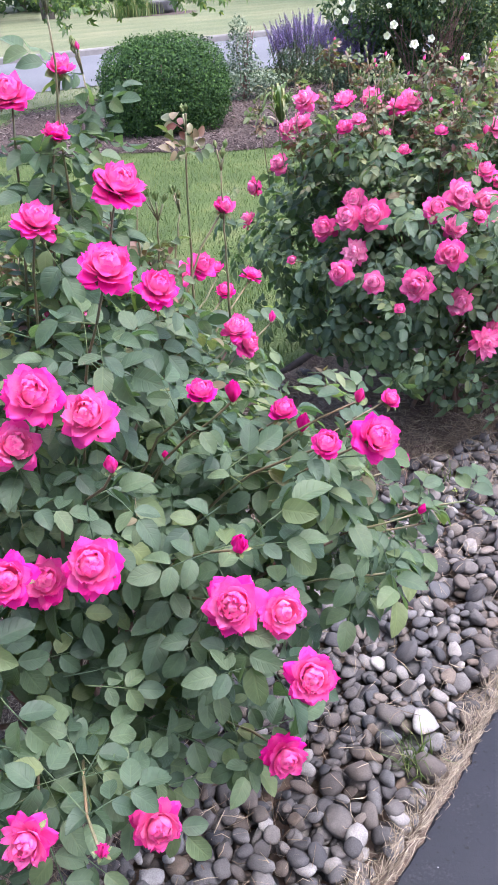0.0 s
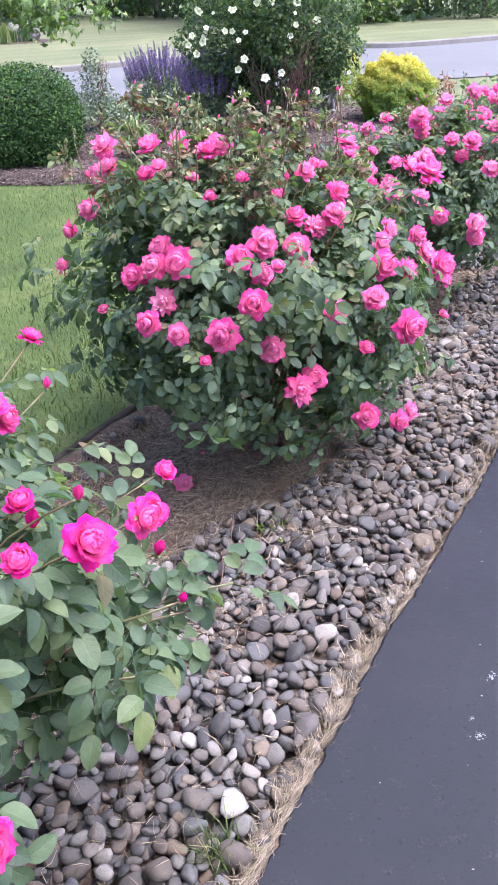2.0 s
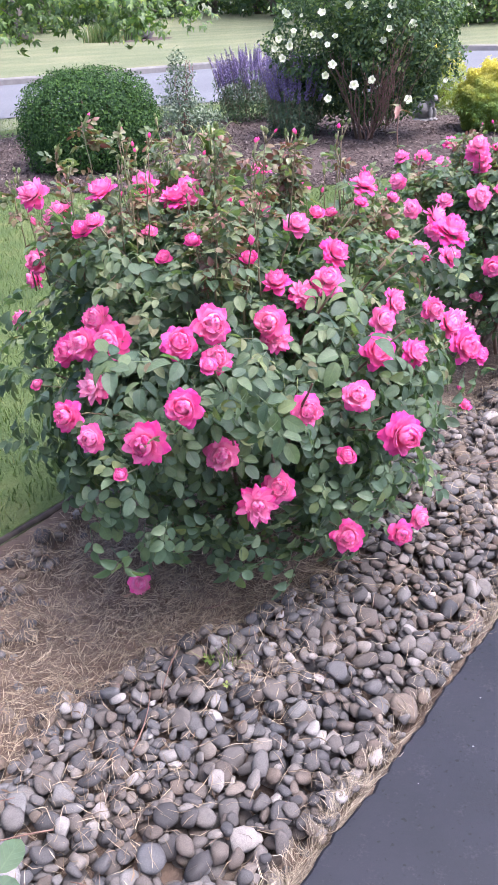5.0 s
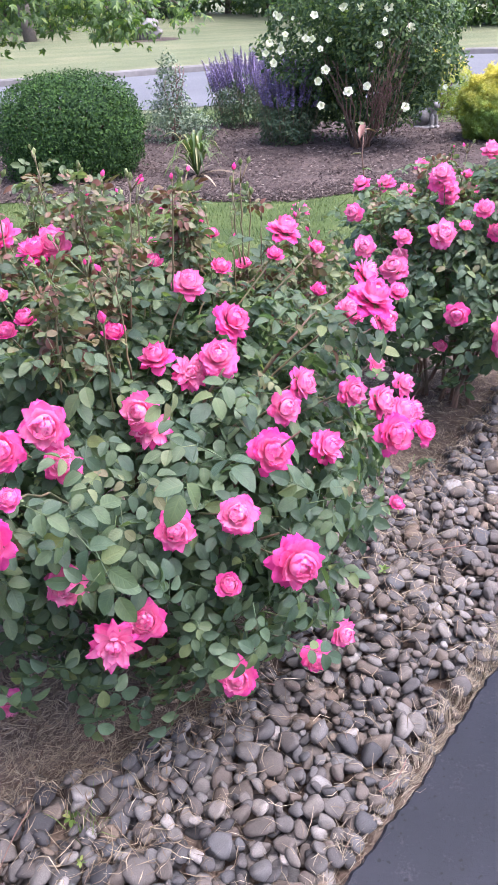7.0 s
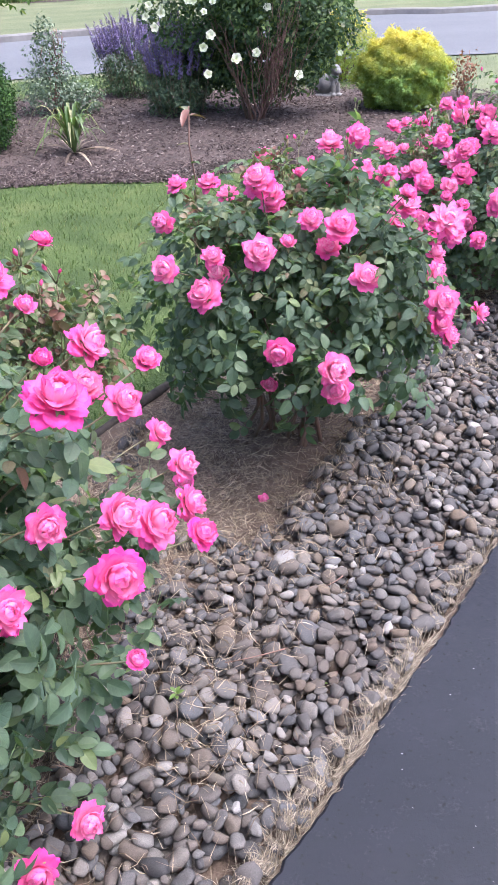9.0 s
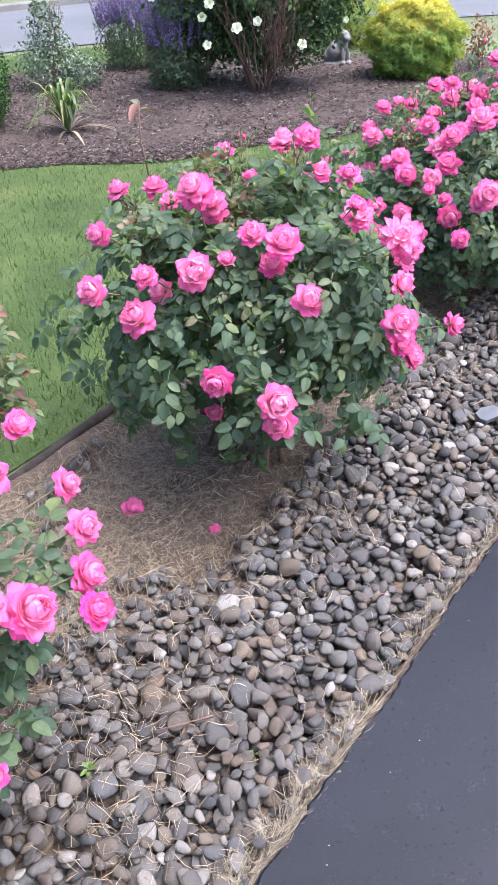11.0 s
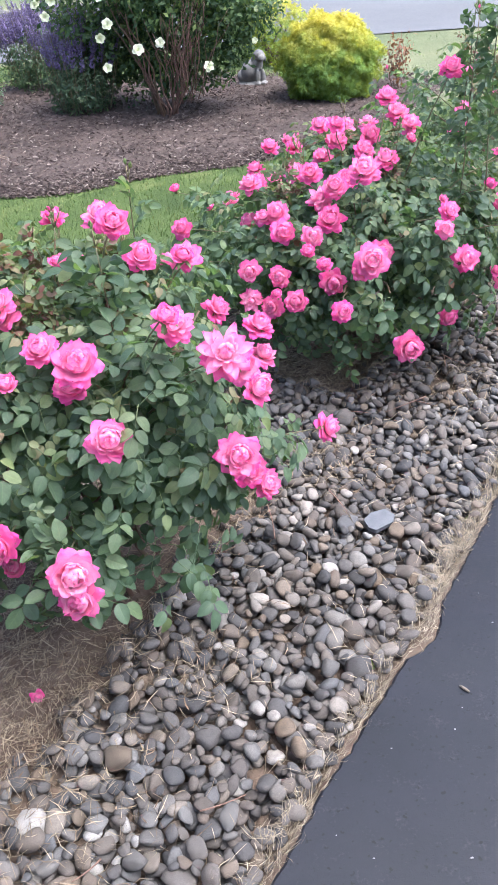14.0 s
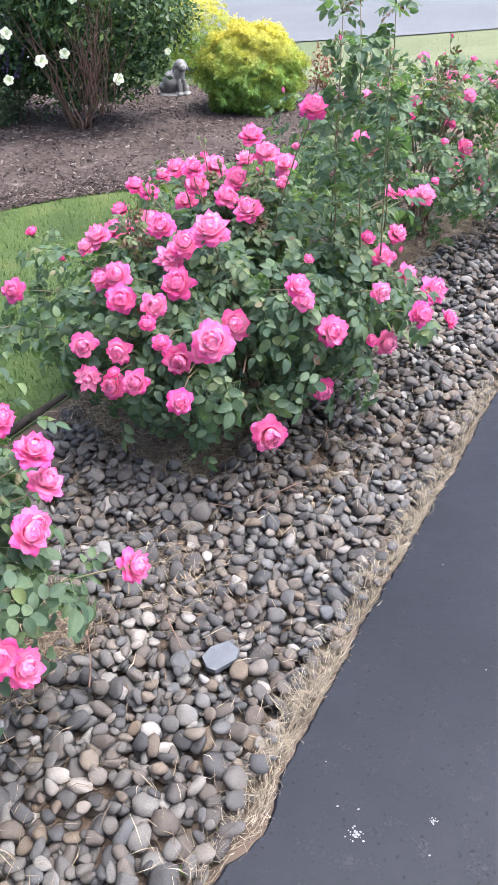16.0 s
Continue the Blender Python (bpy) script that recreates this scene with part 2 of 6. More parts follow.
STONE = plain("boulder_stone", [(0.3, (0.13, 0.125, 0.12)), (0.7, (0.24, 0.23, 0.22))], 0.85, 3, 0.6, 0.02)
STATUE_STONE = plain("cast_stone", [(0.3, (0.13, 0.13, 0.134)), (0.6, (0.205, 0.204, 0.206)), (0.8, (0.29, 0.288, 0.287))], 0.85, 14, 0.5, 0.004)
SLATE = plain("slate", [(0.3, (0.070, 0.078, 0.094)), (0.7, (0.110, 0.120, 0.140))], 0.55, 25, 0.4, 0.002)
PLASTIC = plain("black_plastic", [(0.3, (0.016, 0.013, 0.011)), (0.7, (0.060, 0.047, 0.039))], 0.95, 30, 0.3, 0.002)
KERB = plain("kerb_concrete", [(0.3, (0.135, 0.130, 0.125)), (0.7, (0.19, 0.184, 0.177))], 0.85, 1.2, 0.3, 0.01)
ROAD = plain("road_asphalt", [(0.3, (0.098, 0.105, 0.116)), (0.7, (0.124, 0.132, 0.144))], 0.8, 0.6, 0.3, 0.01, 0.4, 40)
SPLASH = plain("white_splash", [(0.3, (0.20, 0.21, 0.22)), (0.7, (0.38, 0.39, 0.40))], 0.8, 40, 0.3, 0.002)


def asphalt():
    m = material("sealed_asphalt", 0.5, 0, 0.23)
    a, b, g = noise_of(m, 1.6, 4), noise_of(m, 150, 4, 0.75), noise_of(m, 22, 4)
    c = ramp(m, a, [(0.3, (0.007, 0.009, 0.014)), (0.7, (0.014, 0.016, 0.022))])
    tint = ramp(m, noise_of(m, 7, 5, 0.6), [(0.38, (0.0, 0.0, 0.0)), (0.66, (1.0, 1.0, 1.0))])
    c = mix(m, tint, c, mix(m, 1.0, c, (1.16, 1.12, 1.16), "MULTIPLY"))
    pits = ramp(m, noise_of(m, 75, 2, 0.5), [(0.28, (1.0, 1.0, 1.0)), (0.36, (0.0, 0.0, 0.0))])
    c = mix(m, pits, c, (0.004, 0.005, 0.007))
    dust = ramp(m, maths(m, "MULTIPLY", g, b), [(0.30, (0.0, 0.0, 0.0)), (0.46, (0.22, 0.22, 0.22))])
    c = mix(m, dust, c, (0.10, 0.10, 0.11))
    link(m, c, shader(m).inputs["Base Color"])
    link(m, ramp(m, g, [(0.3, (0.42, 0.42, 0.42)), (0.7, (0.62, 0.62, 0.62))]), shader(m).inputs["Roughness"])
    bump(m, maths(m, "ADD", maths(m, "MULTIPLY", b, 0.7), maths(m, "MULTIPLY", noise_of(m, 48, 3, 0.6), 1.3)), 0.3, 0.004)
    return m


ASPHALT = asphalt()


def lawn_material():
    m = material("lawn_turf", 0.8, 0, 0.2)
    a, b, c3 = noise_of(m, 0.35, 4), noise_of(m, 26, 4, 0.7), noise_of(m, 2.2, 4)
    c = ramp(m, a, [(0.3, (0.108, 0.130, 0.074)), (0.55, (0.145, 0.159, 0.096)), (0.75, (0.184, 0.187, 0.120))])
    # mown stripes
    tc = m.node_tree.nodes.new("ShaderNodeTexCoord")
    mp = m.node_tree.nodes.new("ShaderNodeMapping")
    mp.inputs["Rotation"].default_value = (0, 0, radians(72))
    link(m, tc.outputs["Object"], mp.inputs[0])
    w = node(m, "ShaderNodeTexWave", Scale=0.23, Distortion=2.0, Detail=2.0)
    link(m, mp.outputs[0], w.inputs[0])
    c = mix(m, 0.30, c, ramp(m, w.outputs["Fac"], [(0.3, (0.75, 0.80, 0.72)), (0.7, (1.1, 1.08, 1.05))]), "MULTIPLY")
    c = mix(m, 0.5, c, ramp(m, b, [(0.3, (0.55, 0.62, 0.5)), (0.7, (1.1, 1.1, 1.1))]), "MULTIPLY")
    c = mix(m, 0.4, c, ramp(m, c3, [(0.3, (0.72, 0.78, 0.66)), (0.7, (1.1, 1.08, 1.0))]), "MULTIPLY")
    link(m, c, shader(m).inputs["Base Color"])
    bump(m, b, 0.8, 0.03)
    return m


LAWN = lawn_material()
# boards of the added unseen walls, dark so that they bounce little light
SIDING = plain("blocker_siding", [(0.3, (0.13, 0.122, 0.115)), (0.7, (0.17, 0.160, 0.150))], 0.8, 2, 0.3, 0.01)
TURF = plain("green_turf", [(0.3, (0.042, 0.070, 0.021)), (0.55, (0.070, 0.106, 0.031)), (0.75, (0.120, 0.142, 0.052))], 0.9, 2.5, 0.9, 0.02, 0.2, 60)


# ---- building helpers ----
# The drive's edge runs along ALONG from EDGE0; "across" leads from it into the rose bed.
EDGE0, ALONG, ACROSS = np.array((0.0, 0.588)), np.array((0.6, 0.8)), np.array((-0.8, 0.6))


def bed(u, v, z=0.0):
    p = EDGE0 + u * ALONG + v * ACROSS
    return Vector((p[0], p[1], z))


def bed_xy(u, v):
    u, v = np.asarray(u), np.asarray(v)
    return EDGE0[0] + u * ALONG[0] + v * ACROSS[0], EDGE0[1] + u * ALONG[1] + v * ACROSS[1]


def mesh_of(name, verts, tris, mat, smooth=True):
    verts = np.asarray(verts, dtype=np.float32).reshape(-1, 3)
    tris = np.asarray(tris, dtype=np.int32).reshape(-1, 3)
    me = bpy.data.meshes.new(name)
    me.vertices.add(len(verts))
    me.vertices.foreach_set("co", verts.ravel())
    me.loops.add(tris.size)
    me.loops.foreach_set("vertex_index", tris.ravel())
    me.polygons.add(len(tris))
    me.polygons.foreach_set("loop_start", np.arange(0, tris.size, 3, dtype=np.int32))
    me.polygons.foreach_set("use_smooth", np.full(len(tris), smooth))
    me.update(calc_edges=True)
    me.materials.append(mat)
    return me


def piece(name, me, parent=None, m=None, label=""):
    """Links a mesh as one object, under a thing or a part."""
    ob = new(name, me)
    ob.parent = parent
    if m is not None:
        ob.matrix_basis = m
    if label:
        ob["label"] = label
    return ob


def part(name, bm, mat, parent=None, label="", smooth=True):
    me = bpy.data.meshes.new(name)
    bm.to_mesh(me)
    bm.free()
    me.materials.append(mat)
    for p in me.polygons:
        p.use_smooth = smooth
    return piece(name, me, parent, None, label)


def settle(ob):
    """Sets a thing of the level plan down on the fallen land."""
    ob.matrix_basis = FALL @ ob.matrix_basis
    return ob


def thing(name, at, label, category, group="", kind=""):
    ob = new(name)
    ob.location = at
    return tagged(ob, label, category, group, kind)


def arrays(me):
    v = np.empty(len(me.vertices) * 3, dtype=np.float32)
    me.vertices.foreach_get("co", v)
    f = np.empty(len(me.polygons) * 3, dtype=np.int32)
    me.polygons.foreach_get("vertices", f)
    return v.reshape(-1, 3), f.reshape(-1, 3)


def joined(shapes, which, mats):
    """One set of arrays out of many posed copies. shapes: (verts, tris); which: index of each copy; mats: N x 4 x 4."""
    vs, fs, n = [], [], 0
    mats, which = np.asarray(mats, dtype=np.float32), np.asarray(which)
    for k, (v, f) in enumerate(shapes):
        sel = mats[which == k]
        if not len(sel):
            continue
        vv = np.einsum("nij,vj->nvi", sel[:, :3, :3], v) + sel[:, None, :3, 3]
        ff = f[None] + (np.arange(len(sel)) * len(v))[:, None, None] + n
        vs.append(vv.reshape(-1, 3))
        fs.append(ff.reshape(-1, 3))
        n += len(sel) * len(v)
    return np.concatenate(vs), np.concatenate(fs)


def frames(at, normal, ahead, size):
    """Poses with local z along normal and local y as near ahead as can be. All arrays, N x 3; size N."""
    n = normal / (np.linalg.norm(normal, axis=1, keepdims=True) + 1e-9)
    y = ahead - n * np.sum(ahead * n, axis=1, keepdims=True)
    y /= np.linalg.norm(y, axis=1, keepdims=True) + 1e-9
    x = np.cross(y, n)
    m = np.zeros((len(at), 4, 4))
    s = np.asarray(size)[:, None]
    m[:, :3, 0], m[:, :3, 1], m[:, :3, 2], m[:, :3, 3], m[:, 3, 3] = x * s, y * s, n * s, at, 1
    return m


def tube_arrays(pts, radii, sides=6):
    """A closed tapered tube along points."""
    pts = np.asarray(pts, dtype=float)
    radii = np.broadcast_to(np.asarray(radii, dtype=float), (len(pts),))
    t = np.gradient(pts, axis=0)
    t /= np.linalg.norm(t, axis=1, keepdims=True) + 1e-9
    ref = np.array((0.13, 0.97, 0.2)) if abs(t[:, 1]).mean() < 0.8 else np.array((0.97, 0.1, 0.2))
    a = np.cross(t, ref)
    a /= np.linalg.norm(a, axis=1, keepdims=True) + 1e-9
    b = np.cross(t, a)
    ang = np.arange(sides) / sides * 2 * np.pi
    ring = a[:, None] * np.cos(ang)[None, :, None] + b[:, None] * np.sin(ang)[None, :, None]
    v = (pts[:, None] + ring * radii[:, None, None]).reshape(-1, 3)
    f = []
    for i in range(len(pts) - 1):
        for j in range(sides):
            p, q = i * sides + j, i * sides + (j + 1) % sides
            f += [(p, q, p + sides), (q, q + sides, p + sides)]
    for j in range(1, sides - 1):
        f.append((0, j + 1, j))
        e = (len(pts) - 1) * sides
        f.append((e, e + j, e + j + 1))
    return v, np.array(f)


def arc(a, b, rise, n=8, wander=0.0, rng=None):
    """Points from a to b, bowed upwards by rise, with a slight wander."""
    a, b = np.asarray(a, dtype=float), np.asarray(b, dtype=float)
    s = np.linspace(0, 1, n)[:, None]
    p = a + (b - a) * s
    p[:, 2:] += np.sin(s * np.pi) * rise
    if rng is not None and wander:
        w = rng.normal(0, wander, (n, 3))
        w[0] = w[-1] = 0
        p += w
    return p


def merge(*sets):
    vs, fs, n = [], [], 0
    for v, f in sets:
        vs.append(v)
        fs.append(np.asarray(f) + n)
        n += len(v)
    return np.concatenate(vs), np.concatenate(fs)


def lumpy(x, y, scale, seed=0.0):
    """Smooth noise over arrays, about -1 to 1, from a few waves."""
    r = np.random.default_rng(int(seed * 10) + 7)
    out = 0
    for k in range(7):
        a, p, s = r.uniform(0, 6.28), r.uniform(0, 6.28), scale * r.uniform(0.6, 1.9)
        out = out + np.sin((x * np.cos(a) + y * np.sin(a)) * s + p)
    return out / 3.2


# ---- ground, drive, bed, road ----
# beyond the rose bed the land falls gently: all that stands there was laid out on a level plan and is set down lower and farther off
PIVOT, SPREAD = Vector((1.10, 1.32, 1.40)), 1.16
FALL = Matrix.Translation(PIVOT) @ Matrix.Scale(SPREAD, 4) @ Matrix.Translation(-PIVOT)
LOW = (FALL @ Vector((0, 0, 0))).z


def soft(s):
    s = np.clip(s, 0, 1)
    return s * s * (3 - 2 * s)


def land_z(u, v):
    """Height of the lawn: level with the bed at its edging, then falling to LOW."""
    return LOW * np.maximum(soft((v - 1.33) / 1.6), soft((u - 9.6) / 1.4))


def level(x, y):
    """The level plan's coordinates of a place on the fallen land."""
    return PIVOT.x + (x - PIVOT.x) / SPREAD, PIVOT.y + (y - PIVOT.y) / SPREAD


ground_bm = bmesh.new()
rows = []
for v in (-260, -8, 1.300, 1.306, 1.45, 1.6, 1.75, 1.9, 2.05, 2.2, 2.35, 2.5, 2.65, 2.8, 2.95, 320):
    rows.append([ground_bm.verts.new(bed(u, v, (-0.09 if v < 1.303 else 0.0) + float(land_z(u, v)))) for u in (-260, 9.6, 9.95, 10.3, 10.65, 11.0, 320)])
for a, b in zip(rows, rows[1:]):
    for k in range(6):
        ground_bm.faces.new((a[k], a[k + 1], b[k + 1], b[k]))
ground = tagged(part("ground", ground_bm, LAWN, smooth=False), "mown light green lawn with faint mowing stripes", "lawn", kind="structure")


def strip(name, us, near, far, z, depth, mat, label, category):
    """A slab between two edges that follow us: near(u) and far(u) in bed coordinates, with rounded-off sides."""
    bm = bmesh.new()
    lines = []
    for off, dz in ((0.0, -depth), (0.0, -0.005), (0.006, 0.0)):
        lines.append([bm.verts.new(bed(u, near(u) - off, z + dz + float(land_z(u, 0)))) for u in us])
    for off, dz in ((0.0, 0.0), (0.0, -depth)):
        lines.append([bm.verts.new(bed(u, far(u) - off, z + dz + float(land_z(u, 0)))) for u in us])
    for a, b in zip(lines, lines[1:]):
        for i in range(len(us) - 1):
            bm.faces.new((a[i], b[i], b[i + 1], a[i + 1]))
    bmesh.ops.recalc_face_normals(bm, faces=bm.faces)
    return tagged(part(name, bm, mat, smooth=False), label, category, kind="structure")


def drive_edge(u):
    return -0.008 + 0.022 * min(1.0, max(0.0, (u - 0.4) / 0.7)) - 0.009 * min(1.0, max(0.0, (u - 2.6) / 0.7)) + 0.006 * math.sin(u * 9.0) * math.sin(u * 3.1 + 1) + 0.002 * math.sin(u * 31 + math.sin(u * 7)) + 0.002 * math.sin(u * 77 + 2) * math.sin(u * 13) + 0.002 * math.sin(u * 143 + 3 * math.sin(u * 11)) + 0.002 * math.sin(u * 211) * math.sin(u * 17) - 0.035 * math.exp(-((u - 3.8) / 0.09) ** 2) - 0.012 * max(0.0, 0.5 - abs(u - 4.2))


drive = strip("driveway", [-30] + [i * 0.02 for i in range(-100, 480)] + [9.9, 10.2, 10.5, 10.8, 11, 60], drive_edge, lambda u: -6.0, 0.0, 0.09, ASPHALT,
              "freshly sealed blue-black asphalt driveway beside the rose bed", "driveway")

# added unseen walls cut low skylight behind the walk and beside the bed's head
def clapboards(a, b, inward, name, label):
    """A lapped board wall from a to b (x, y), 6 m high; inward: unit direction of its face."""
    bm = bmesh.new()
    off = lambda p, d, z: bm.verts.new((p[0] + inward[0] * d, p[1] + inward[1] * d, z))
    last = None
    for k in range(24):
        z0, z1 = -0.1 + 0.25 * k, -0.1 + 0.25 * (k + 1)
        low, high = [off(a, 0.02, z0), off(b, 0.02, z0)], [off(a, 0, z1), off(b, 0, z1)]
        bm.faces.new((low[0], low[1], high[1], high[0]))
        if last:
            bm.faces.new((last[0], last[1], low[1], low[0]))
        last = high
    back = [off(p, -0.25, z) for p, z in ((a, -0.1), (b, -0.1), (b, 5.9), (a, 5.9))]
    bm.faces.new(list(reversed(back)))
    bm.faces.new((last[0], last[1], back[2], back[3]))
    bmesh.ops.recalc_face_normals(bm, faces=bm.faces)
    return tagged(part(name, bm, SIDING, smooth=False), label, "wall", kind="structure")


clapboards((-2.9, -2.6), (1.2, -2.6), (0, 1), "wall_south", "plain dark grey clapboard wall added unseen behind the drive to block skylight")
clapboards((1.2, -2.6), (1.2, -9.0), (1, 0), "wall_east", "plain dark grey clapboard return of the added unseen wall")
clapboards((-2.9, -2.6), (-2.9, -0.3), (1, 0), "wall_west", "plain dark grey clapboard wall added unseen beside the bed to block skylight")

# bed soil: one uneven sheet under the pebbles
NU, NV = 420, 60
gu, gv = np.meshgrid(np.linspace(-2.5, 10, NU), np.linspace(-0.075, 1.302, NV), indexing="ij")
gx, gy = bed_xy(gu, gv)
CENTRES = [(0.16, 0.62), (1.92, 0.76), (3.57, 0.78), (5.13, 0.80), (6.95, 0.80)]
mound = sum(np.exp(-((gu - a) ** 2 + (gv - b) ** 2) / 0.10) for a, b in CENTRES)
gz = -0.045 + 0.040 * np.exp(-(np.maximum(gv, 0) / 0.030) ** 2) + 0.035 * mound + 0.006 * lumpy(gu, gv, 14) + 0.004 * lumpy(gu, gv, 45, 1) + 0.042 * np.clip((gv - 1.12) / 0.17, 0, 1)
gz = np.minimum(gz, np.where(gv < 0.012, -0.003, 1.0))
idx = np.arange(NU * NV).reshape(NU, NV)
quads = np.stack([idx[:-1, :-1], idx[1:, :-1], idx[1:, 1:], idx[:-1, 1:]], -1).reshape(-1, 4)
soil = piece("bed_soil", mesh_of("bed_soil", np.stack([gx, gy, gz], -1), np.concatenate([quads[:, [0, 2, 1]], quads[:, [0, 3, 2]]]), SOIL))
tagged(soil, "dry brown bed soil strewn with dead grass", "soil", kind="structure")


def soil_z(u, v):
    m = sum(np.exp(-((u - a) ** 2 + (v - b) ** 2) / 0.10) for a, b in CENTRES)
    z = -0.045 + 0.040 * np.exp(-(np.maximum(v, 0) / 0.030) ** 2) + 0.035 * m + 0.006 * lumpy(u, v, 14) + 0.004 * lumpy(u, v, 45, 1) + 0.042 * np.clip((v - 1.12) / 0.17, 0, 1)
    return np.minimum(z, np.where(v < 0.012, -0.003, 1.0))


# black edging between bed and lawn
rng = np.random.default_rng(11)
eu = np.linspace(-2.4, 9.8, 90)
ex, ey = bed_xy(eu, 1.315 + 0.018 * lumpy(eu, eu * 0, 2.0, 3))
edging_arr = tube_arrays(np.stack([ex, ey, 0.000 + 0.012 * lumpy(eu, eu * 0, 5.0, 4)], -1), 0.016 + 0.003 * lumpy(eu, eu * 0, 9.0, 5), 8)
edging = piece("garden_edging", mesh_of("garden_edging", *edging_arr, PLASTIC))
tagged(edging, "weathered black plastic edging between bed and lawn", "garden edging", kind="structure")


# mulch island
def island_near(x):
    return 7.05 + 0.06 * (x - 0.3) ** 2 * (0.55 if x > 0.3 else 0.9) + 0.04 * math.sin(x * 5) + 0.24 * max(0.0, x - 1)


def island_far(x):
    return 10.75 - 0.10 * (x - 0.9) ** 2 + 0.05 * math.sin(x * 4 + 1)


bm = bmesh.new()
NX, NY = 60, 28
grid = []
for i in range(NX + 1):
    x = -2.6 + 6.9 * i / NX
    a, b = island_near(x), island_far(x)
    b = max(b, a + 0.02)
    col = []
    for j in range(NY + 1):
        s = j / NY
        y = a + (b - a) * s
        edge = min(s, 1 - s, i / NX, 1 - i / NX) * 2
        z = 0.004 + 0.05 * min(1.0, edge * 5) + 0.012 * noise.noise((x * 3, y * 3, 0)) * min(1.0, edge * 6) + 0.006 * noise.noise((x * 14, y * 14, 3))
        col.append(bm.verts.new((x, y, z if 0 < j < NY and 0 < i < NX else -0.01)))
    grid.append(col)
for i in range(NX):
    for j in range(NY):
        bm.faces.new((grid[i][j], grid[i + 1][j], grid[i + 1][j + 1], grid[i][j + 1]))
mulch = tagged(part("mulch_bed", bm, MULCH), "dark brown shredded bark mulch island in the lawn", "mulch bed", kind="structure")

# street beyond, with its far kerb
NEAR = [(-40, 0.5), (-12, 8.2), (-6, 9.9), (-2.3, 11.45), (0.1, 12.2), (2.94, 12.55), (5.5, 12.65), (8, 13.1), (14, 14.4), (60, 20)]
FAR = [(-40, 4.2), (-12, 12.3), (-6, 14.3), (-3.5, 15.2), (-0.4, 16.65), (3.0, 18.0), (4.6, 18.35), (5.6, 18.1), (7.2, 18.5), (10, 19.6), (14, 21.0), (60, 30)]


def smooth_line(pts, n=8):
    out = []
    for i in range(len(pts) - 1):
        p0, p1, p2, p3 = (np.array(pts[max(0, min(len(pts) - 1, k))], dtype=float) for k in (i - 1, i, i + 1, i + 2))
        for s in np.linspace(0, 1, n, endpoint=False):
            out.append(0.5 * (2 * p1 + (p2 - p0) * s + (2 * p0 - 5 * p1 + 4 * p2 - p3) * s * s + (3 * p1 - p0 - 3 * p2 + p3) * s ** 3))
    return out + [np.array(pts[-1], dtype=float)]


bm = bmesh.new()
nl, fl = smooth_line(NEAR, 10), smooth_line(FAR, 9)
bm.faces.new([bm.verts.new((*p, 0.012)) for p in nl] + [bm.verts.new((*p, 0.012)) for p in reversed(fl)])
bmesh.ops.triangulate(bm, faces=bm.faces)
road = tagged(part("road", bm, ROAD), "pale blue-grey asphalt street", "road", kind="structure")


def kerb(line, z1, width, side, name, label):
    bm = bmesh.new()
    prof = [(0.0, 0.0), (0.012, z1 - 0.02), (0.035, z1), (width - 0.02, z1), (width, z1 - 0.02), (width, 0.0)]
    rings = []
    for k, p in enumerate(line):
        t = line[min(len(line) - 1, k + 1)] - line[max(0, k - 1)]
        t = t / np.linalg.norm(t)
        nrm = np.array((-t[1], t[0])) * side
        rings.append([bm.verts.new((*(p + nrm * d), h)) for d, h in prof])
    for a, b in zip(rings, rings[1:]):
        for j in range(len(prof) - 1):
            bm.faces.new((a[j], a[j + 1], b[j + 1], b[j]))
    bmesh.ops.recalc_face_normals(bm, faces=bm.faces)
    return tagged(part(name, bm, KERB, smooth=False), label, "kerb", kind="structure")


kerb_far = kerb(fl, 0.11, 0.16, 1, "kerb", "pale concrete kerb along the far side of the street")

# ---- shapes for foliage ----
def leaflet(length, width, fold, droop, teeth=0.025):
    """One ovate leaflet along +y with a midrib fold, a drooping tip and a toothed rim."""
    s = np.array((0, 0.10, 0.28, 0.50, 0.72, 0.90, 1.0))
    n = len(s)
    w = width * np.sin(np.pi * s ** 0.92) ** 0.64 * 0.5
    w[0] = w[-1] = 0.0
    z = -droop * s ** 2 * length
    mid = np.stack([0 * s, s * length, z], -1)
    k = np.where(np.arange(n) % 2 == 0, 1 + teeth, 1 - teeth)
    left = np.stack([-w * k, s * length, z + w * fold], -1)[1:-1]
    right = np.stack([w * k, s * length, z + w * fold], -1)[1:-1]
    v = np.concatenate([mid, left, right])
    L, R = n, n + n - 2
    f = [(0, 1, L), (0, R, 1)]
    for i in range(1, n - 2):
        f += [(i, i + 1, L + i), (i, L + i, L + i - 1), (i, R + i - 1, R + i), (i, R + i, i + 1)]
    f += [(n - 2, n - 1, L + n - 3), (n - 2, R + n - 3, n - 1)]
    return v, np.array(f)


def turned(arr, m):
    v, f = arr
    return (np.c_[v, np.ones(len(v))] @ np.array(m).T)[:, :3], f


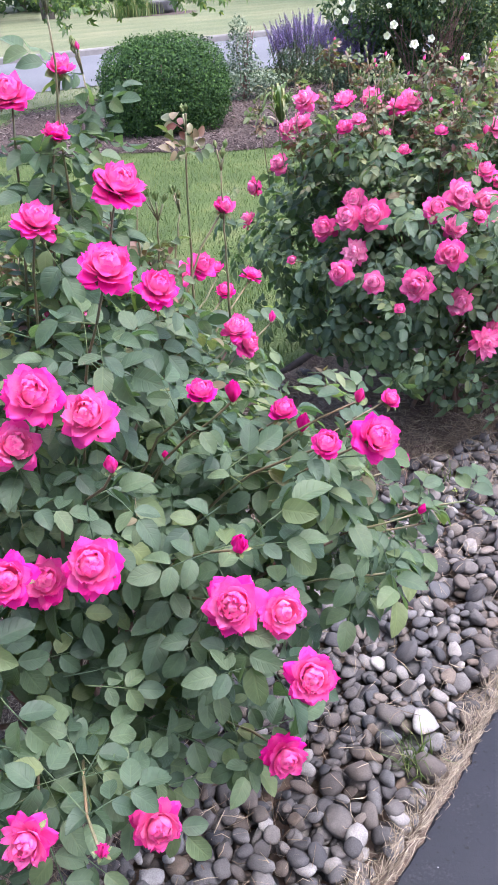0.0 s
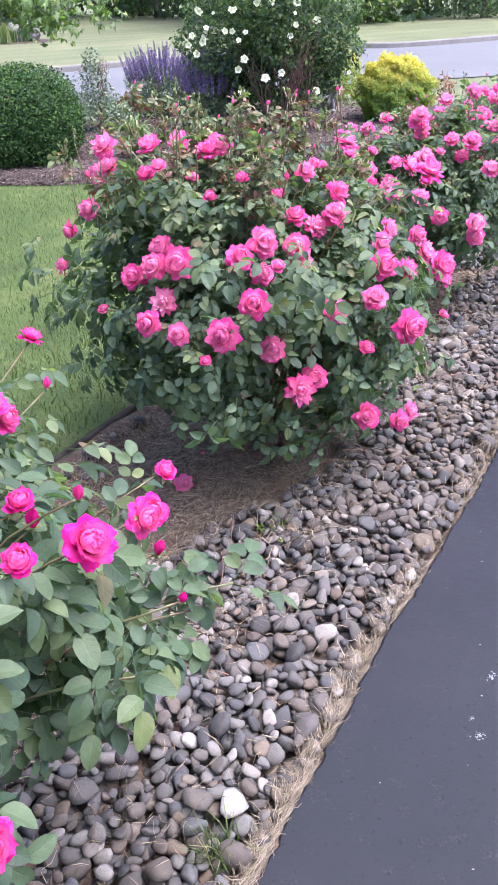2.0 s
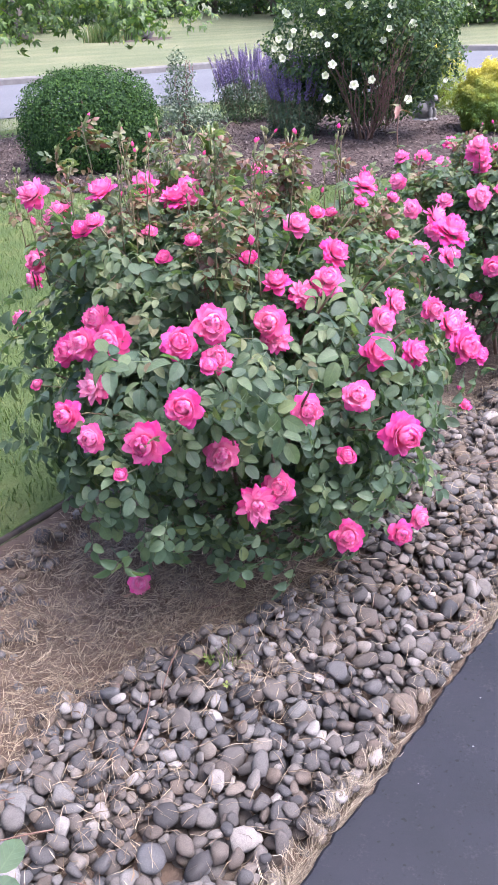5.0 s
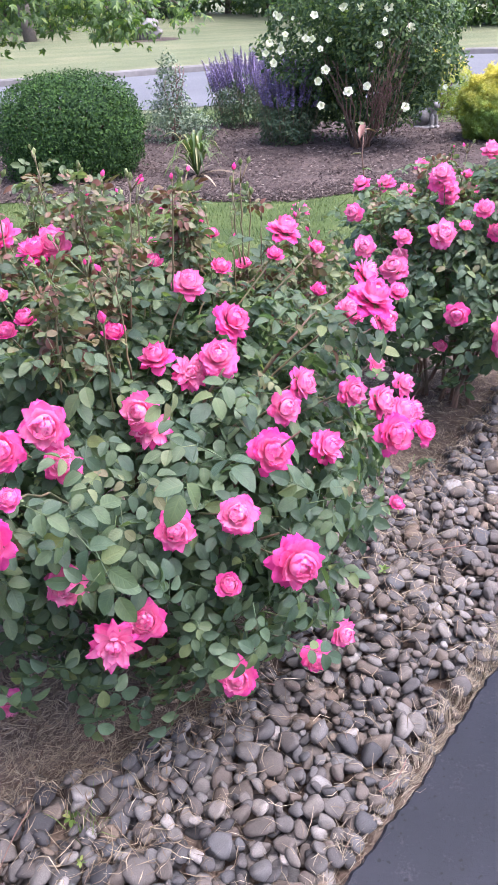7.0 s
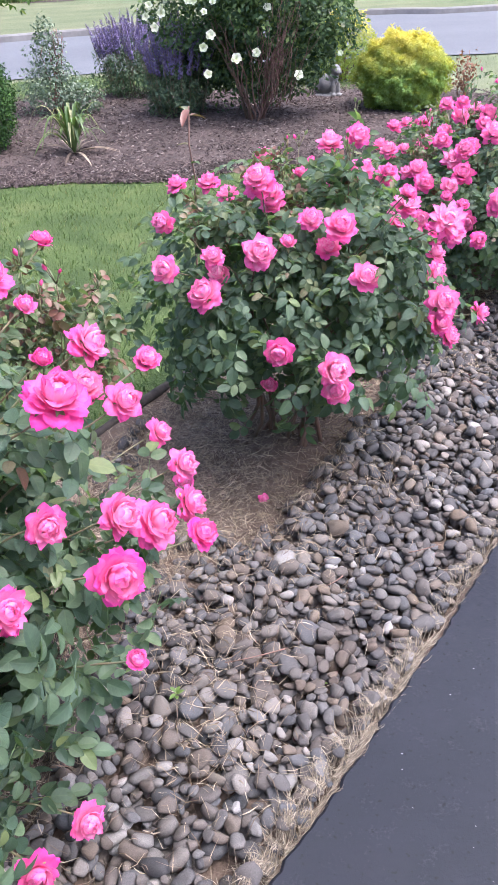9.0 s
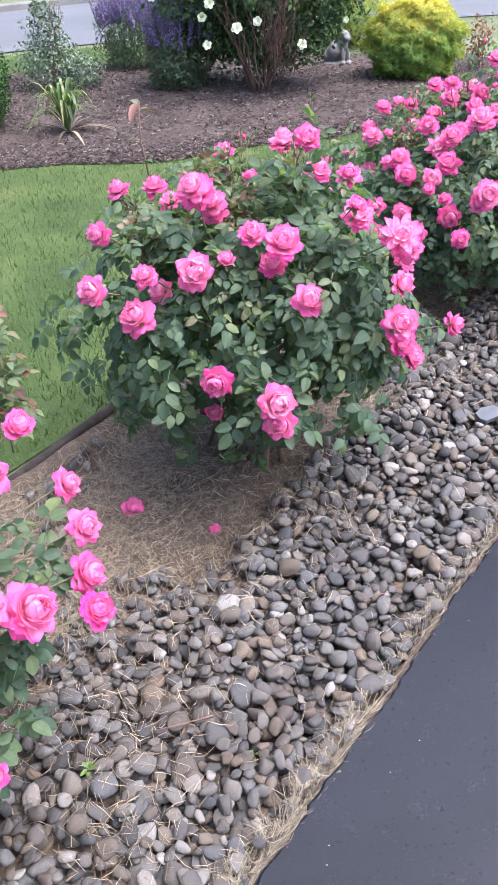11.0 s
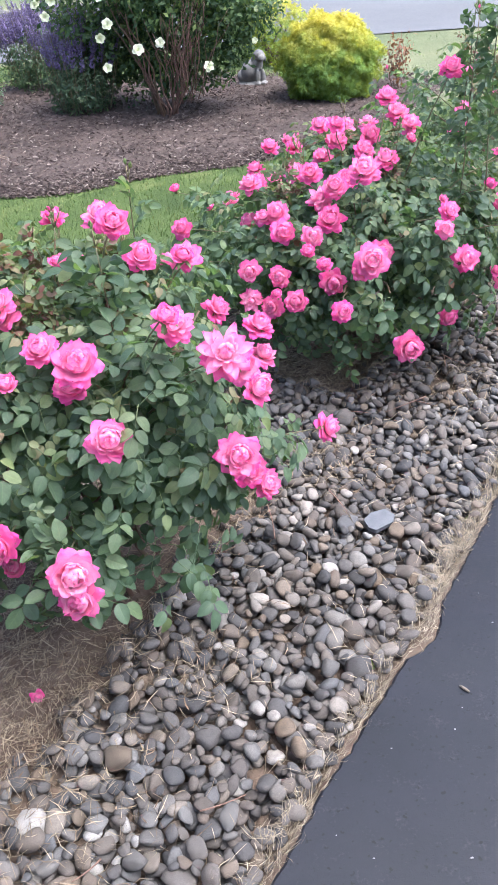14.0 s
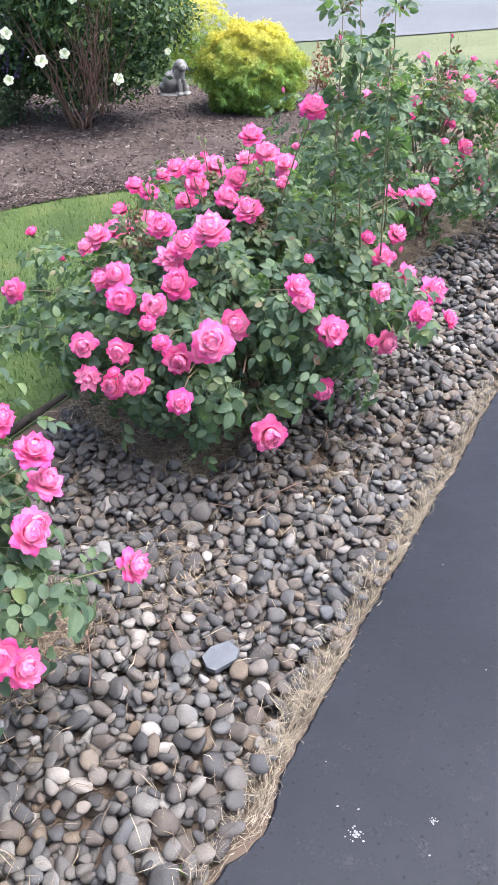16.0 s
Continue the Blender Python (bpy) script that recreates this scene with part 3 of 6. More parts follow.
def compound_leaf(r, pairs=2, size=1.0):
    """A rose leaf: an end leaflet and pairs along a thin stalk, about 11 cm long."""
    sets = []
    total = 0.070 * size
    stalk = np.stack([np.zeros(3), np.linspace(0, total, 3), -0.012 * np.linspace(0, 1, 3) ** 2], -1)
    sets.append(tube_arrays(stalk, np.linspace(0.0012, 0.0007, 3), 3))
    ln = 0.043 * size * r.uniform(0.9, 1.12)
    sets.append(turned(leaflet(ln, ln * 0.66, r.uniform(0.15, 0.65), r.uniform(0.1, 0.5)), pose(0, total, -0.012, r.uniform(-15, 5), r.uniform(-12, 12), r.uniform(-10, 10))))
    for k in range(pairs):
        y = total * (0.80 - 0.38 * k)
        l2 = ln * (0.90 - 0.12 * k) * r.uniform(0.9, 1.05)
        for sgn in (-1, 1):
            sets.append(turned(leaflet(l2, l2 * 0.68, r.uniform(0.15, 0.7), r.uniform(0.1, 0.5)),
                               pose(sgn * 0.002, y + r.uniform(-0.003, 0.003), -0.008 * (y / total) ** 2, r.uniform(-18, 6), sgn * r.uniform(-8, 22), -sgn * r.uniform(48, 72))))
    return merge(*sets)


def oval_leaf(length, width, fold=0.3, droop=0.2):
    """A plain small leaf of four triangles."""
    v = np.array([(0, 0, 0), (-width / 2, length * 0.5, fold * width / 2), (width / 2, length * 0.5, fold * width / 2), (0, length, -droop * length), (0, length * 0.5, 0)])
    return v, np.array([(0, 4, 1), (0, 2, 4), (4, 3, 1), (4, 2, 3)])


def petal(length, width, a0, a1, cup, point, ruffle, r, nl=7, nw=5, roll=0.0):
    """One petal from the flower's heart: a0, a1 are its angles from upright at foot and tip (degrees); roll turns its sides back near the tip."""
    s = np.linspace(0, 1, nl)
    ang = np.radians(a0 + (a1 - a0) * s ** 1.25)
    step = length / (nl - 1)
    rr = np.concatenate([[0], np.cumsum(np.sin(ang[1:]) * step)])
    hh = np.concatenate([[0], np.cumsum(np.cos(ang[1:]) * step)])
    wid = width * np.interp(s, (0, 0.2, 0.4, 0.6, 0.75, 0.88, 1.0), (0.30, 0.62, 0.88, 1.0, 0.98 - 0.10 * point, 0.78 - 0.32 * point, 0.42 - 0.36 * point))
    w = np.linspace(-1, 1, nw)
    P = np.zeros((nl, nw, 3))
    lip = r.normal(0, ruffle, (nl, nw)) * s[:, None] ** 1.5
    bow = cup * wid[:, None] * w[None] ** 2 * 0.5 - roll * wid[:, None] * w[None] ** 2 * np.clip((s[:, None] - 0.45) / 0.55, 0, 1) ** 1.5
    P[..., 0] = w[None] * wid[:, None] / 2
    P[..., 1] = rr[:, None] - bow * np.cos(ang)[:, None] + lip
    P[..., 2] = hh[:, None] + bow * np.sin(ang)[:, None] + lip * 0.6
    P[-1, :, 2] -= 0.03 * length * (w ** 2) * 2
    idx = np.arange(nl * nw).reshape(nl, nw)
    q = np.stack([idx[:-1, :-1], idx[:-1, 1:], idx[1:, 1:], idx[1:, :-1]], -1).reshape(-1, 4)
    return P.reshape(-1, 3), np.concatenate([q[:, [0, 1, 2]], q[:, [0, 2, 3]]])


def bloom_arrays(r, openness, pointed, blown=0.0):
    """A double rose about one unit in radius, opening upwards (+z): spreading outer petals round a full globe of wrapped ones.
    openness 0 to 1; blown: an old flower whose petals have all fallen back. Also gives how near the heart each corner is."""
    sets, heart = [], []
    o, b = openness, blown
    # count, length, width, foot angle, tip angle, cup, roll
    whorls = [(5, 0.94, 0.78, 62 + 20 * o, 70 + 30 * o + 12 * b, 0.14, 0.32), (6, 0.95, 0.72, 58 + 18 * o, 52 + 32 * o + 26 * b, 0.22, 0.28), (7, 0.98, 0.64, 62 + 10 * o, 26 + 32 * o + 44 * b, 0.34, 0.18),
              (7, 1.05, 0.60, 72, -6 + 22 * o + 60 * b, 0.42, 0.08), (7, 1.05, 0.56, 74, -34 + 12 * o + 62 * b, 0.46, 0.0), (7, 0.99, 0.50, 74, -60 + 8 * o + 50 * b, 0.48, 0.0),
              (6, 0.87, 0.44, 70, -82 + 40 * b, 0.5, 0.0), (5, 0.68, 0.40, 62, -94 + 20 * b, 0.55, 0.0), (3, 0.50, 0.36, 40, -90, 0.6, 0.0)]
    for k, (n, ln, wd, a0, a1, cup, roll) in enumerate(whorls):
        turn = r.uniform(0, 360)
        for i in range(n):
            p = petal(ln * r.uniform(0.9, 1.08), wd * r.uniform(0.85, 1.10) * (1 - 0.30 * b), a0 + r.normal(0, 6 if k < 3 else 4), a1 + r.normal(0, 12 if k < 3 else 8), cup * r.uniform(0.6, 1.25), pointed * (0.85 if k < 3 else 0.5), 0.032, r, roll=roll)
            sets.append(turned(p, pose(0, 0, 0.03 * k, 0, 0, turn + 360 * i / n + r.normal(0, 7)) @ pose(0, 0.02, 0)))
            heart.append(np.full(len(p[0]), min(1.0, k / 5.0)))
    v, f = merge(*sets)
    v = v - np.array((0, 0, 0.30))
    return v, f, np.concatenate(heart)


def bud_arrays(r):
    """A closed bud: petals wrapped to a pointed egg."""
    sets = []
    for k, (n, ln, wd, a0, a1) in enumerate(((3, 1.60, 1.05, 34, -20), (3, 1.72, 0.95, 28, -19), (3, 1.80, 0.70, 20, -16))):
        t0 = r.uniform(0, 360)
        for i in range(n):
            p = petal(ln * r.uniform(0.92, 1.05), wd, a0 + r.normal(0, 2), a1 + r.normal(0, 3), 0.85, 0.7, 0.012, r)
            sets.append(turned(p, pose(0, 0, -0.2, 0, 0, t0 + 360 * i / n + r.normal(0, 8)) @ pose(0, 0.06, 0)))
    return merge(*sets)


def calyx_arrays(r, spread):
    """The green cup below a flower with five sepals; spread 0 (upright) to 1 (turned down)."""
    s = np.linspace(0, 1, 5)
    sets = [tube_arrays(np.stack([0 * s, 0 * s, -0.55 + s * 0.42], -1), 0.20 * np.sin(np.pi * (0.15 + 0.6 * s)) + 0.02, 8)]
    for i in range(5):
        p = petal(0.75 * r.uniform(0.85, 1.1), 0.26, 40 + 45 * spread, 30 + 120 * spread, 0.5, 0.9, 0.01, r, 5, 3)
        sets.append(turned(p, pose(0, 0, -0.18, 0, 0, i * 72 + r.uniform(-8, 8)) @ pose(0, 0.08, 0)))
    return merge(*sets)


def petalled(name, arr):
    """A bloom's mesh; every petal has seven rows of five corners, and knows how near its rim and the flower's heart each corner is."""
    v, f, heart = arr
    me = mesh_of(name, v, f, PETAL)
    i = np.arange(len(v)) % 35
    s, w = (i // 5) / 6.0, np.abs((i % 5) / 2.0 - 1)
    me.attributes.new("rim", "FLOAT", "POINT").data.foreach_set("value", np.maximum(s ** 4, s * w ** 2 * 0.7).astype(np.float32))
    me.attributes.new("heart", "FLOAT", "POINT").data.foreach_set("value", heart.astype(np.float32))
    return me


rr = np.random.default_rng(5)
LEAF_SHAPES = [compound_leaf(rr, 2 if k < 6 else 1, 1.0 if k < 5 else 1.15) for k in range(8)]
RIB = np.array([(0, s) for s in (0, 0.10, 0.28, 0.50, 0.72, 0.90, 1.0)] + [(1, s) for s in (0.10, 0.28, 0.50, 0.72, 0.90)] * 2, dtype=np.float32)


def ribbed(me, which):
    """Tells a mesh of compound leaves how far each corner lies across and along its leaflet. which: the leaf shapes in it."""
    out = []
    for k, (v, f) in enumerate(LEAF_SHAPES):
        m = 5 if k < 6 else 3
        one = np.concatenate([np.zeros((len(v) - m * len(RIB), 2), dtype=np.float32)] + [RIB] * m)
        out.append(np.tile(one, (int(np.sum(np.asarray(which) == k)), 1)))
    out = np.concatenate(out)
    for j, name in enumerate(("across", "along")):
        me.attributes.new(name, "FLOAT", "POINT").data.foreach_set("value", np.ascontiguousarray(out[:, j]))
    return me


LEAF_MESHES = [ribbed(mesh_of("leaf", *a, ROSE_LEAF), [k]) for k, a in enumerate(LEAF_SHAPES)]
YOUNG_SHAPES = [compound_leaf(rr, 2, 0.6) for k in range(3)]
OPEN_MESHES = [petalled("rose_bloom", bloom_arrays(rr, o, p, b)) for o, p, b in ((0.9, 0.9, 0.0), (0.8, 0.6, 0.0), (0.6, 0.3, 0.0), (0.7, 0.8, 0.0), (0.5, 0.2, 0.0), (1.0, 0.9, 0.15), (0.6, 0.5, 0.0), (0.75, 0.5, 0.1), (1.1, 1.1, 0.85))]
HALF_MESHES = [petalled("half_open_bloom", bloom_arrays(rr, o, 0.5)) for o in (-0.9, -0.6, -0.3)]
PINK_BUDS = [mesh_of("pink_bud", *bud_arrays(rr), PETAL) for k in range(3)]
GREEN_BUDS = [mesh_of("green_bud", *bud_arrays(rr), CALYX) for k in range(2)]
CALYX_OPEN = [mesh_of("calyx", *calyx_arrays(rr, 0.8), CALYX) for k in range(3)]
CALYX_SHUT = [mesh_of("calyx", *calyx_arrays(rr, 0.25), CALYX) for k in range(3)]


def facing(at, way, size, spin):
    """Pose with +z along way."""
    q = Vector(way).to_track_quat("Z", "Y").to_matrix().to_4x4()
    return Matrix.Translation(at) @ q @ pose(0, 0, 0, 0, 0, spin) @ Matrix.Scale(size, 4)


# ---- rose bushes ----
def rose_bush(seed, centre, half, top, blooms, extra, leaves, single, label, tall=(), shoots=12, sprays=(), leaf=1.0, skirt=0.14, bloom=1.0, petals=None, young=0.45, slim_foot=0.30, thin_foot=0.0):
    """A rose bush. centre: bed coordinates; half: half widths along and across the bed; blooms: world place and radius of each flower;
    extra: more flowers spread over its crown; leaves: how many compound leaves; single: how many of them are objects of their own."""
    r = np.random.default_rng(seed)
    base = np.array(bed(*centre, -0.02))
    root = thing("rose_bush", base, label, "rose bush", "rose bushes along the drive")
    mid = np.array((0, 0, top * 0.50))
    ax = np.array((half[0], half[1], top * 0.50))
    ux, vx = np.array((*ALONG, 0)), np.array((*ACROSS, 0))

    def shell(d, k=1.0):
        """A point of the crown in direction d (along, across, up), k of the way out."""
        lump = 1 + 0.13 * np.sin(d[:, 0] * 5 + seed) * np.sin(d[:, 1] * 6 + seed * 2) + 0.10 * np.sin(d[:, 2] * 9 + d[:, 0] * 7 + seed)
        full = np.where(d[:, 2] > 0, (np.abs(d) ** 2.9).sum(1) ** (-1 / 2.9), 1.0)
        lump = lump * (1 + (full - 1) * 0.8)
        slim = np.where(d[:, 2] < 0, 1 - slim_foot * np.abs(d[:, 2]) ** 0.85, 1.0)
        p = d * ax * np.asarray(k).reshape(-1, 1) * lump[:, None] * np.stack([slim, slim, np.ones(len(d))], -1)
        return mid + p[:, :1] * ux + p[:, 1:2] * vx + p[:, 2:] * np.array((0, 0, 1.0))

    def directions(n):
        d = r.normal(0, 1, (n, 3))
        d /= np.linalg.norm(d, axis=1, keepdims=True)
        return d

    # flowers: those placed and some more over the crown
    flowers = [(np.array((x, y, z)) - base, bloom * (max(s, 0.034) if s > 0.0255 else s * 1.1)) for x, y, z, s in blooms]
    d = directions(extra * 3)
    d = d[(d[:, 2] > 0.15) & (d[:, 1] < 0.75)][:extra]
    flowers += [(p, r.choice((0.012, 0.018, 0.024, 0.030, 0.034))) for p in shell(d, 1.0)]

    def clear_of(at):
        """Which places leave the flowers open to the light: nothing grows just outside or above a bloom."""
        good = np.ones(len(at), bool)
        for p, s in flowers:
            out = (p - mid) / ax
            for w in (out / (np.linalg.norm(out) + 1e-6), np.array((0, 0, 0.6)) - vx * 0.48 - ux * 0.64):
                w = w / np.linalg.norm(w)
                q = at - (p - w * s * 0.3)
                t = q @ w
                off = np.linalg.norm(q - t[:, None] * w, axis=1)
                good &= ~((t > 0) & (t < 0.40) & (off < s * 0.9 + 0.028))
        return good

    # canes from the root to the crown
    ends = shell(np.concatenate([directions(40)]), 0.80)
    ends = ends[ends[:, 2] > top * 0.35][:16]
    paths = []
    for e in ends:
        foot = np.array((r.normal(0, 0.05), r.normal(0, 0.05), -0.01))
        pts = arc(foot, e, 0.10, 10, 0.003, r)
        pts[1:4, :2] *= 0.75
        paths.append(pts)
        piece("cane", mesh_of("cane", *tube_arrays(pts, np.linspace(0.0080, 0.0020, 10), 6), BARK), root)
    inner = np.concatenate(paths)
    inner = inner[inner[:, 2] > 0.08]
    far_out = [np.array(q) - base for q in sprays]
    for p, s in flowers:
        out = (p - mid) / ax
        out = out / (np.linalg.norm(out) + 1e-6)
        way = np.array((out[0] * 0.8, out[1] * 0.8, max(out[2], -0.3) * 0.6 + 0.45)) - vx * 0.42 - ux * 0.50 + r.normal(0, 0.25, 3)
        way /= np.linalg.norm(way)
        spin = r.uniform(0, 360)
        # a twig from the nearest lower cane
        score = np.linalg.norm(inner - (p * 0.72 + np.array((0, 0, -0.06))), axis=1) + 0.6 * np.maximum(0, inner[:, 2] - p[2] + 0.03)
        foot = inner[np.argmin(score)]
        stem_end = p - way * s * 0.5
        pts = arc(foot, stem_end, 0.02, 7, 0.002, r)
        pts[-2] = stem_end - way * 0.035
        if np.linalg.norm(p - foot) < 0.22:
            piece("stem", mesh_of("stem", *tube_arrays(pts, np.linspace(0.0022, 0.0016, 7), 5), STEM), root)
        else:
            # a flower far out sits at the end of a leafy cane of its own
            far_out.append(stem_end)
        if s >= 0.027:
            b = piece("rose_bloom", OPEN_MESHES[8 if r.random() < (0.22 if p[2] < 0.45 else 0.04) else r.integers(8)], root, facing(p, way, s * r.uniform(1.04, 1.16), spin))
            piece("calyx", CALYX_OPEN[r.integers(3)], b)
        elif s >= 0.0175:
            b = piece("half_open_bloom", HALF_MESHES[r.integers(3)], root, facing(p, way * 0.5 + np.array((0, 0, 0.5)), s * 1.3, spin), "half-open deep pink rose")
            piece("calyx", CALYX_OPEN[r.integers(3)], b)
        else:
            b = piece("pink_bud", PINK_BUDS[r.integers(3)], root, facing(p, way * 0.4 + np.array((0, 0, 0.7)), s * 1.25, spin), "closed pink bud")
            piece("calyx", CALYX_SHUT[r.integers(3)], b)
    if petals is not None:
        for b in root.children:
            if b.name.split(".")[0] in ("rose_bloom", "half_open_bloom", "pink_bud"):
                b.material_slots[0].link = "OBJECT"
                b.material_slots[0].material = petals
    fa, fn, fd = [], [], []
    for q in far_out:
        foot = np.array((q[0] * 0.30, q[1] * 0.30, max(0.06, min(q[2] * 0.55, top * 0.5))))
        line = arc(foot, q, 0.05, 9, 0.003, r)
        piece("cane", mesh_of("cane", *tube_arrays(line, np.linspace(0.0030, 0.0016, 9), 5), STEM), root)
        for j in range(16):
            fa.append(line[r.integers(3, 9)])
            fd.append(r.normal(0, 0.8, 3) + (q - foot) * 1.2)
            fn.append(np.array((0, 0, 0.9)) - vx * 0.3 + r.normal(0, 0.35, 3))
    # bud clusters on shoots that stand above the crown
    tops = shell(np.stack([r.uniform(-0.5, 0.6, shoots), r.uniform(-0.35, 0.6, shoots), r.uniform(0.80, 1.0, shoots)], -1), 0.88)
    young_at, young_way, young_tall = [], [], []
    shoot_list = [(p, 0.03 + 0.08 * r.random()) for p in tops] + [(np.array(q) - base - np.array((0, 0, h)), h) for *q, h in tall]
    for p, h in shoot_list:
        tip = p + np.array((r.normal(0, 0.02), r.normal(0, 0.02), h))
        low = p - np.array((0, 0, 0.10))
        n = 9
        pts = arc(low, tip, 0.0, n, 0.0015, r)
        piece("shoot", mesh_of("shoot", *tube_arrays(pts, np.linspace(0.0023, 0.0013, n), 5), STEM), root)
        for k in range(max(7, int(h * 95)) if h > 0.2 else 26):
            q = pts[r.integers(2, n)]
            young_at.append(q)
            young_tall.append(h > 0.2)
            young_way.append(np.array((*r.normal(0, 1, 2), r.uniform(-0.1, 0.9))))
        for k in range(r.integers(2, 5)):
            a = np.array((*r.normal(0, 0.28, 2), 1.0))
            a /= np.linalg.norm(a)
            ln = r.uniform(0.014, 0.040)
            piece("bud_stem", mesh_of("bud_stem", *tube_arrays(np.stack([tip, tip + a * ln * 0.5, tip + a * ln]), (0.0014, 0.0013, 0.0018), 4), STEM), root)
            pink = r.random() < 0.14
            b = piece("pink_bud" if pink else "green_bud", (PINK_BUDS if pink else GREEN_BUDS)[r.integers(2)], root, facing(tip + a * (ln + 0.004), a, r.uniform(0.0065, 0.0105), r.uniform(0, 360)))
            if pink:
                piece("calyx", CALYX_SHUT[r.integers(3)], b)
    # leaves
    n = leaves
    d = directions(int(n * 1.5))
    d = d[(d[:, 2] > -0.72)][:n]
    n = len(d)
    k = np.where(r.random(n) < 0.68, r.uniform(0.78, 0.98, n), r.uniform(0.42, 0.80, n))
    at = shell(d, k)
    keep = (at[:, 2] > skirt) & clear_of(at) & ~((d[:, 2] < 0.05) & (k > 0.5) & (r.random(n) < thin_foot))
    at, d, k = at[keep], d[keep], k[keep]
    n = len(at)
    out = d[:, :1] * ux + d[:, 1:2] * vx + d[:, 2:] * np.array((0, 0, 1.0))
    nrm = out * 0.75 - vx * 0.15 + np.array((0, 0, 1.0)) * np.clip(0.30 + 0.6 * d[:, 2:], 0.05, 0.7) + r.normal(0, 0.36, (n, 3))
    ahead = out * 0.5 + r.normal(0, 0.75, (n, 3)) - np.array((0, 0, 0.25))
    mats = frames(at, nrm, ahead, leaf * r.uniform(0.66, 1.0, n))
    keep = clear_of(mats[:, :3, 3] + mats[:, :3, 1] * 0.065)
    mats, d, k = mats[keep], d[keep], k[keep]
    # the upper crown carries smaller, paler and bronze-tinted leaves
    new_leaf = (r.random(len(d)) < young * np.clip((d[:, 2] - 0.15) / 0.5, 0, 1)) & (k > 0.7)
    upper = mats[new_leaf]
    upper[:, :3, :3] *= r.uniform(0.6, 0.9, len(upper))[:, None, None]
    upper[:, :3, 3] += r.normal(0, 0.022, (len(upper), 3)) + np.array((0, 0, 0.015))
    upper = upper[clear_of(upper[:, :3, 3])]
    mats, d, k = mats[~new_leaf], d[~new_leaf], k[~new_leaf]
    # some leaves sit along the flower stems, just under the blooms
    for p, s in flowers:
        for j in range(3):
            fa.append(p - (p - mid) * r.uniform(0.16, 0.34) + r.normal(0, 0.012, 3))
            fd.append(r.normal(0, 1, 3) + (p - mid) * 0.8)
            fn.append((p - mid) * 0.9 + np.array((0, 0, 0.5)) + r.normal(0, 0.3, 3))
    free = clear_of(np.array(fa))
    free &= np.array(fa)[:, 2] > 0.15
    fa, fn, fd = np.array(fa)[free], np.array(fn)[free], np.array(fd)[free]
    extra_mats = frames(fa, fn, fd, leaf * r.uniform(0.65, 0.95, len(fa)))
    free = clear_of(extra_mats[:, :3, 3] + extra_mats[:, :3, 1] * 0.065)
    fa, extra_mats = fa[free], extra_mats[free]
    mats = np.concatenate([mats, extra_mats])
    # leaves that the passer sees best are single objects: the outer ones on the drive's side
    side = np.concatenate([k * (d[:, 1] < 0.45) * (d[:, 2] > -0.6), np.full(len(fa), 0.9)])
    order = np.argsort(-(side + r.uniform(0, 0.35, len(side))))
    one, rest = order[:single], order[single:]
    which = r.integers(0, len(LEAF_SHAPES), len(mats))
    for i in one:
        piece("leaf", LEAF_MESHES[which[i]], root, Matrix(mats[i].tolist()))
    v, f = joined(LEAF_SHAPES, which[rest], mats[rest])
    tagged(piece("foliage", ribbed(mesh_of("foliage", v, f, ROSE_LEAF), which[rest]), root), kind="stuff")
    if len(upper):
        sort = r.integers(0, len(LEAF_SHAPES), len(upper))
        v, f = joined(LEAF_SHAPES, sort, upper)
        tagged(piece("upper_foliage", ribbed(mesh_of("upper_foliage", v, f, UPPER_LEAF), sort), root), kind="stuff")
    if young_at:
        ya, yw = np.array(young_at), np.array(young_way)
        free = clear_of(ya)
        ya, yw = ya[free], yw[free]
        grown = r.random(len(ya)) < np.where(np.array(young_tall)[free], 0.92, 0.50)
        ym = frames(ya, r.normal(0, 0.5, ya.shape) + np.array((0, 0, 0.8)), yw, np.where(grown, np.where(np.array(young_tall)[free], 0.78, 0.60), 0.85) * r.uniform(0.7, 1.1, len(ya)))
        old = grown & (np.array(young_tall)[free])
        for pickme, mat, nm, shapes in ((~grown, YOUNG_LEAF, "young_foliage", YOUNG_SHAPES), (grown & ~old, UPPER_LEAF, "shoot_foliage", LEAF_SHAPES[:3]), (old, ROSE_LEAF, "cane_foliage", LEAF_SHAPES[:3])):
            if pickme.any():
                sort = r.integers(0, 3, pickme.sum())
                v, f = joined(shapes, sort, ym[pickme])
                me = mesh_of(nm, v, f, mat)
                tagged(piece(nm, me if mat is YOUNG_LEAF else ribbed(me, sort), root), kind="stuff")
    return root


BUSH1 = [(-0.166, 1.073, 1.142, 0.045), (-0.143, 0.823, 1.117, 0.037), (-0.13, 1.059, 1.007, 0.036), (-0.049, 1.316, 1.039, 0.024), (-0.061, 0.842, 0.957, 0.02),
         (-0.028, 0.893, 0.92, 0.019), (-0.135, 0.669, 0.967, 0.013), (-0.134, 0.959, 0.793, 0.012), (-0.159, 0.624, 0.887, 0.036), (-0.021, 0.708, 0.832, 0.018),
         (-0.028, 0.668, 0.79, 0.043), (0.023, 0.668, 0.777, 0.027), (0.05, 0.596, 0.754, 0.032), (0.017, 0.642, 0.575, 0.028), (-0.131, 0.582, 0.538, 0.04),
         (0.144, 0.866, 0.872, 0.038), (0.08, 0.803, 0.903, 0.021), (0.058, 1.003, 0.809, 0.018), (0.225, 1.315, 0.678, 0.024), (0.13, 0.936, 0.887, 0.013)]
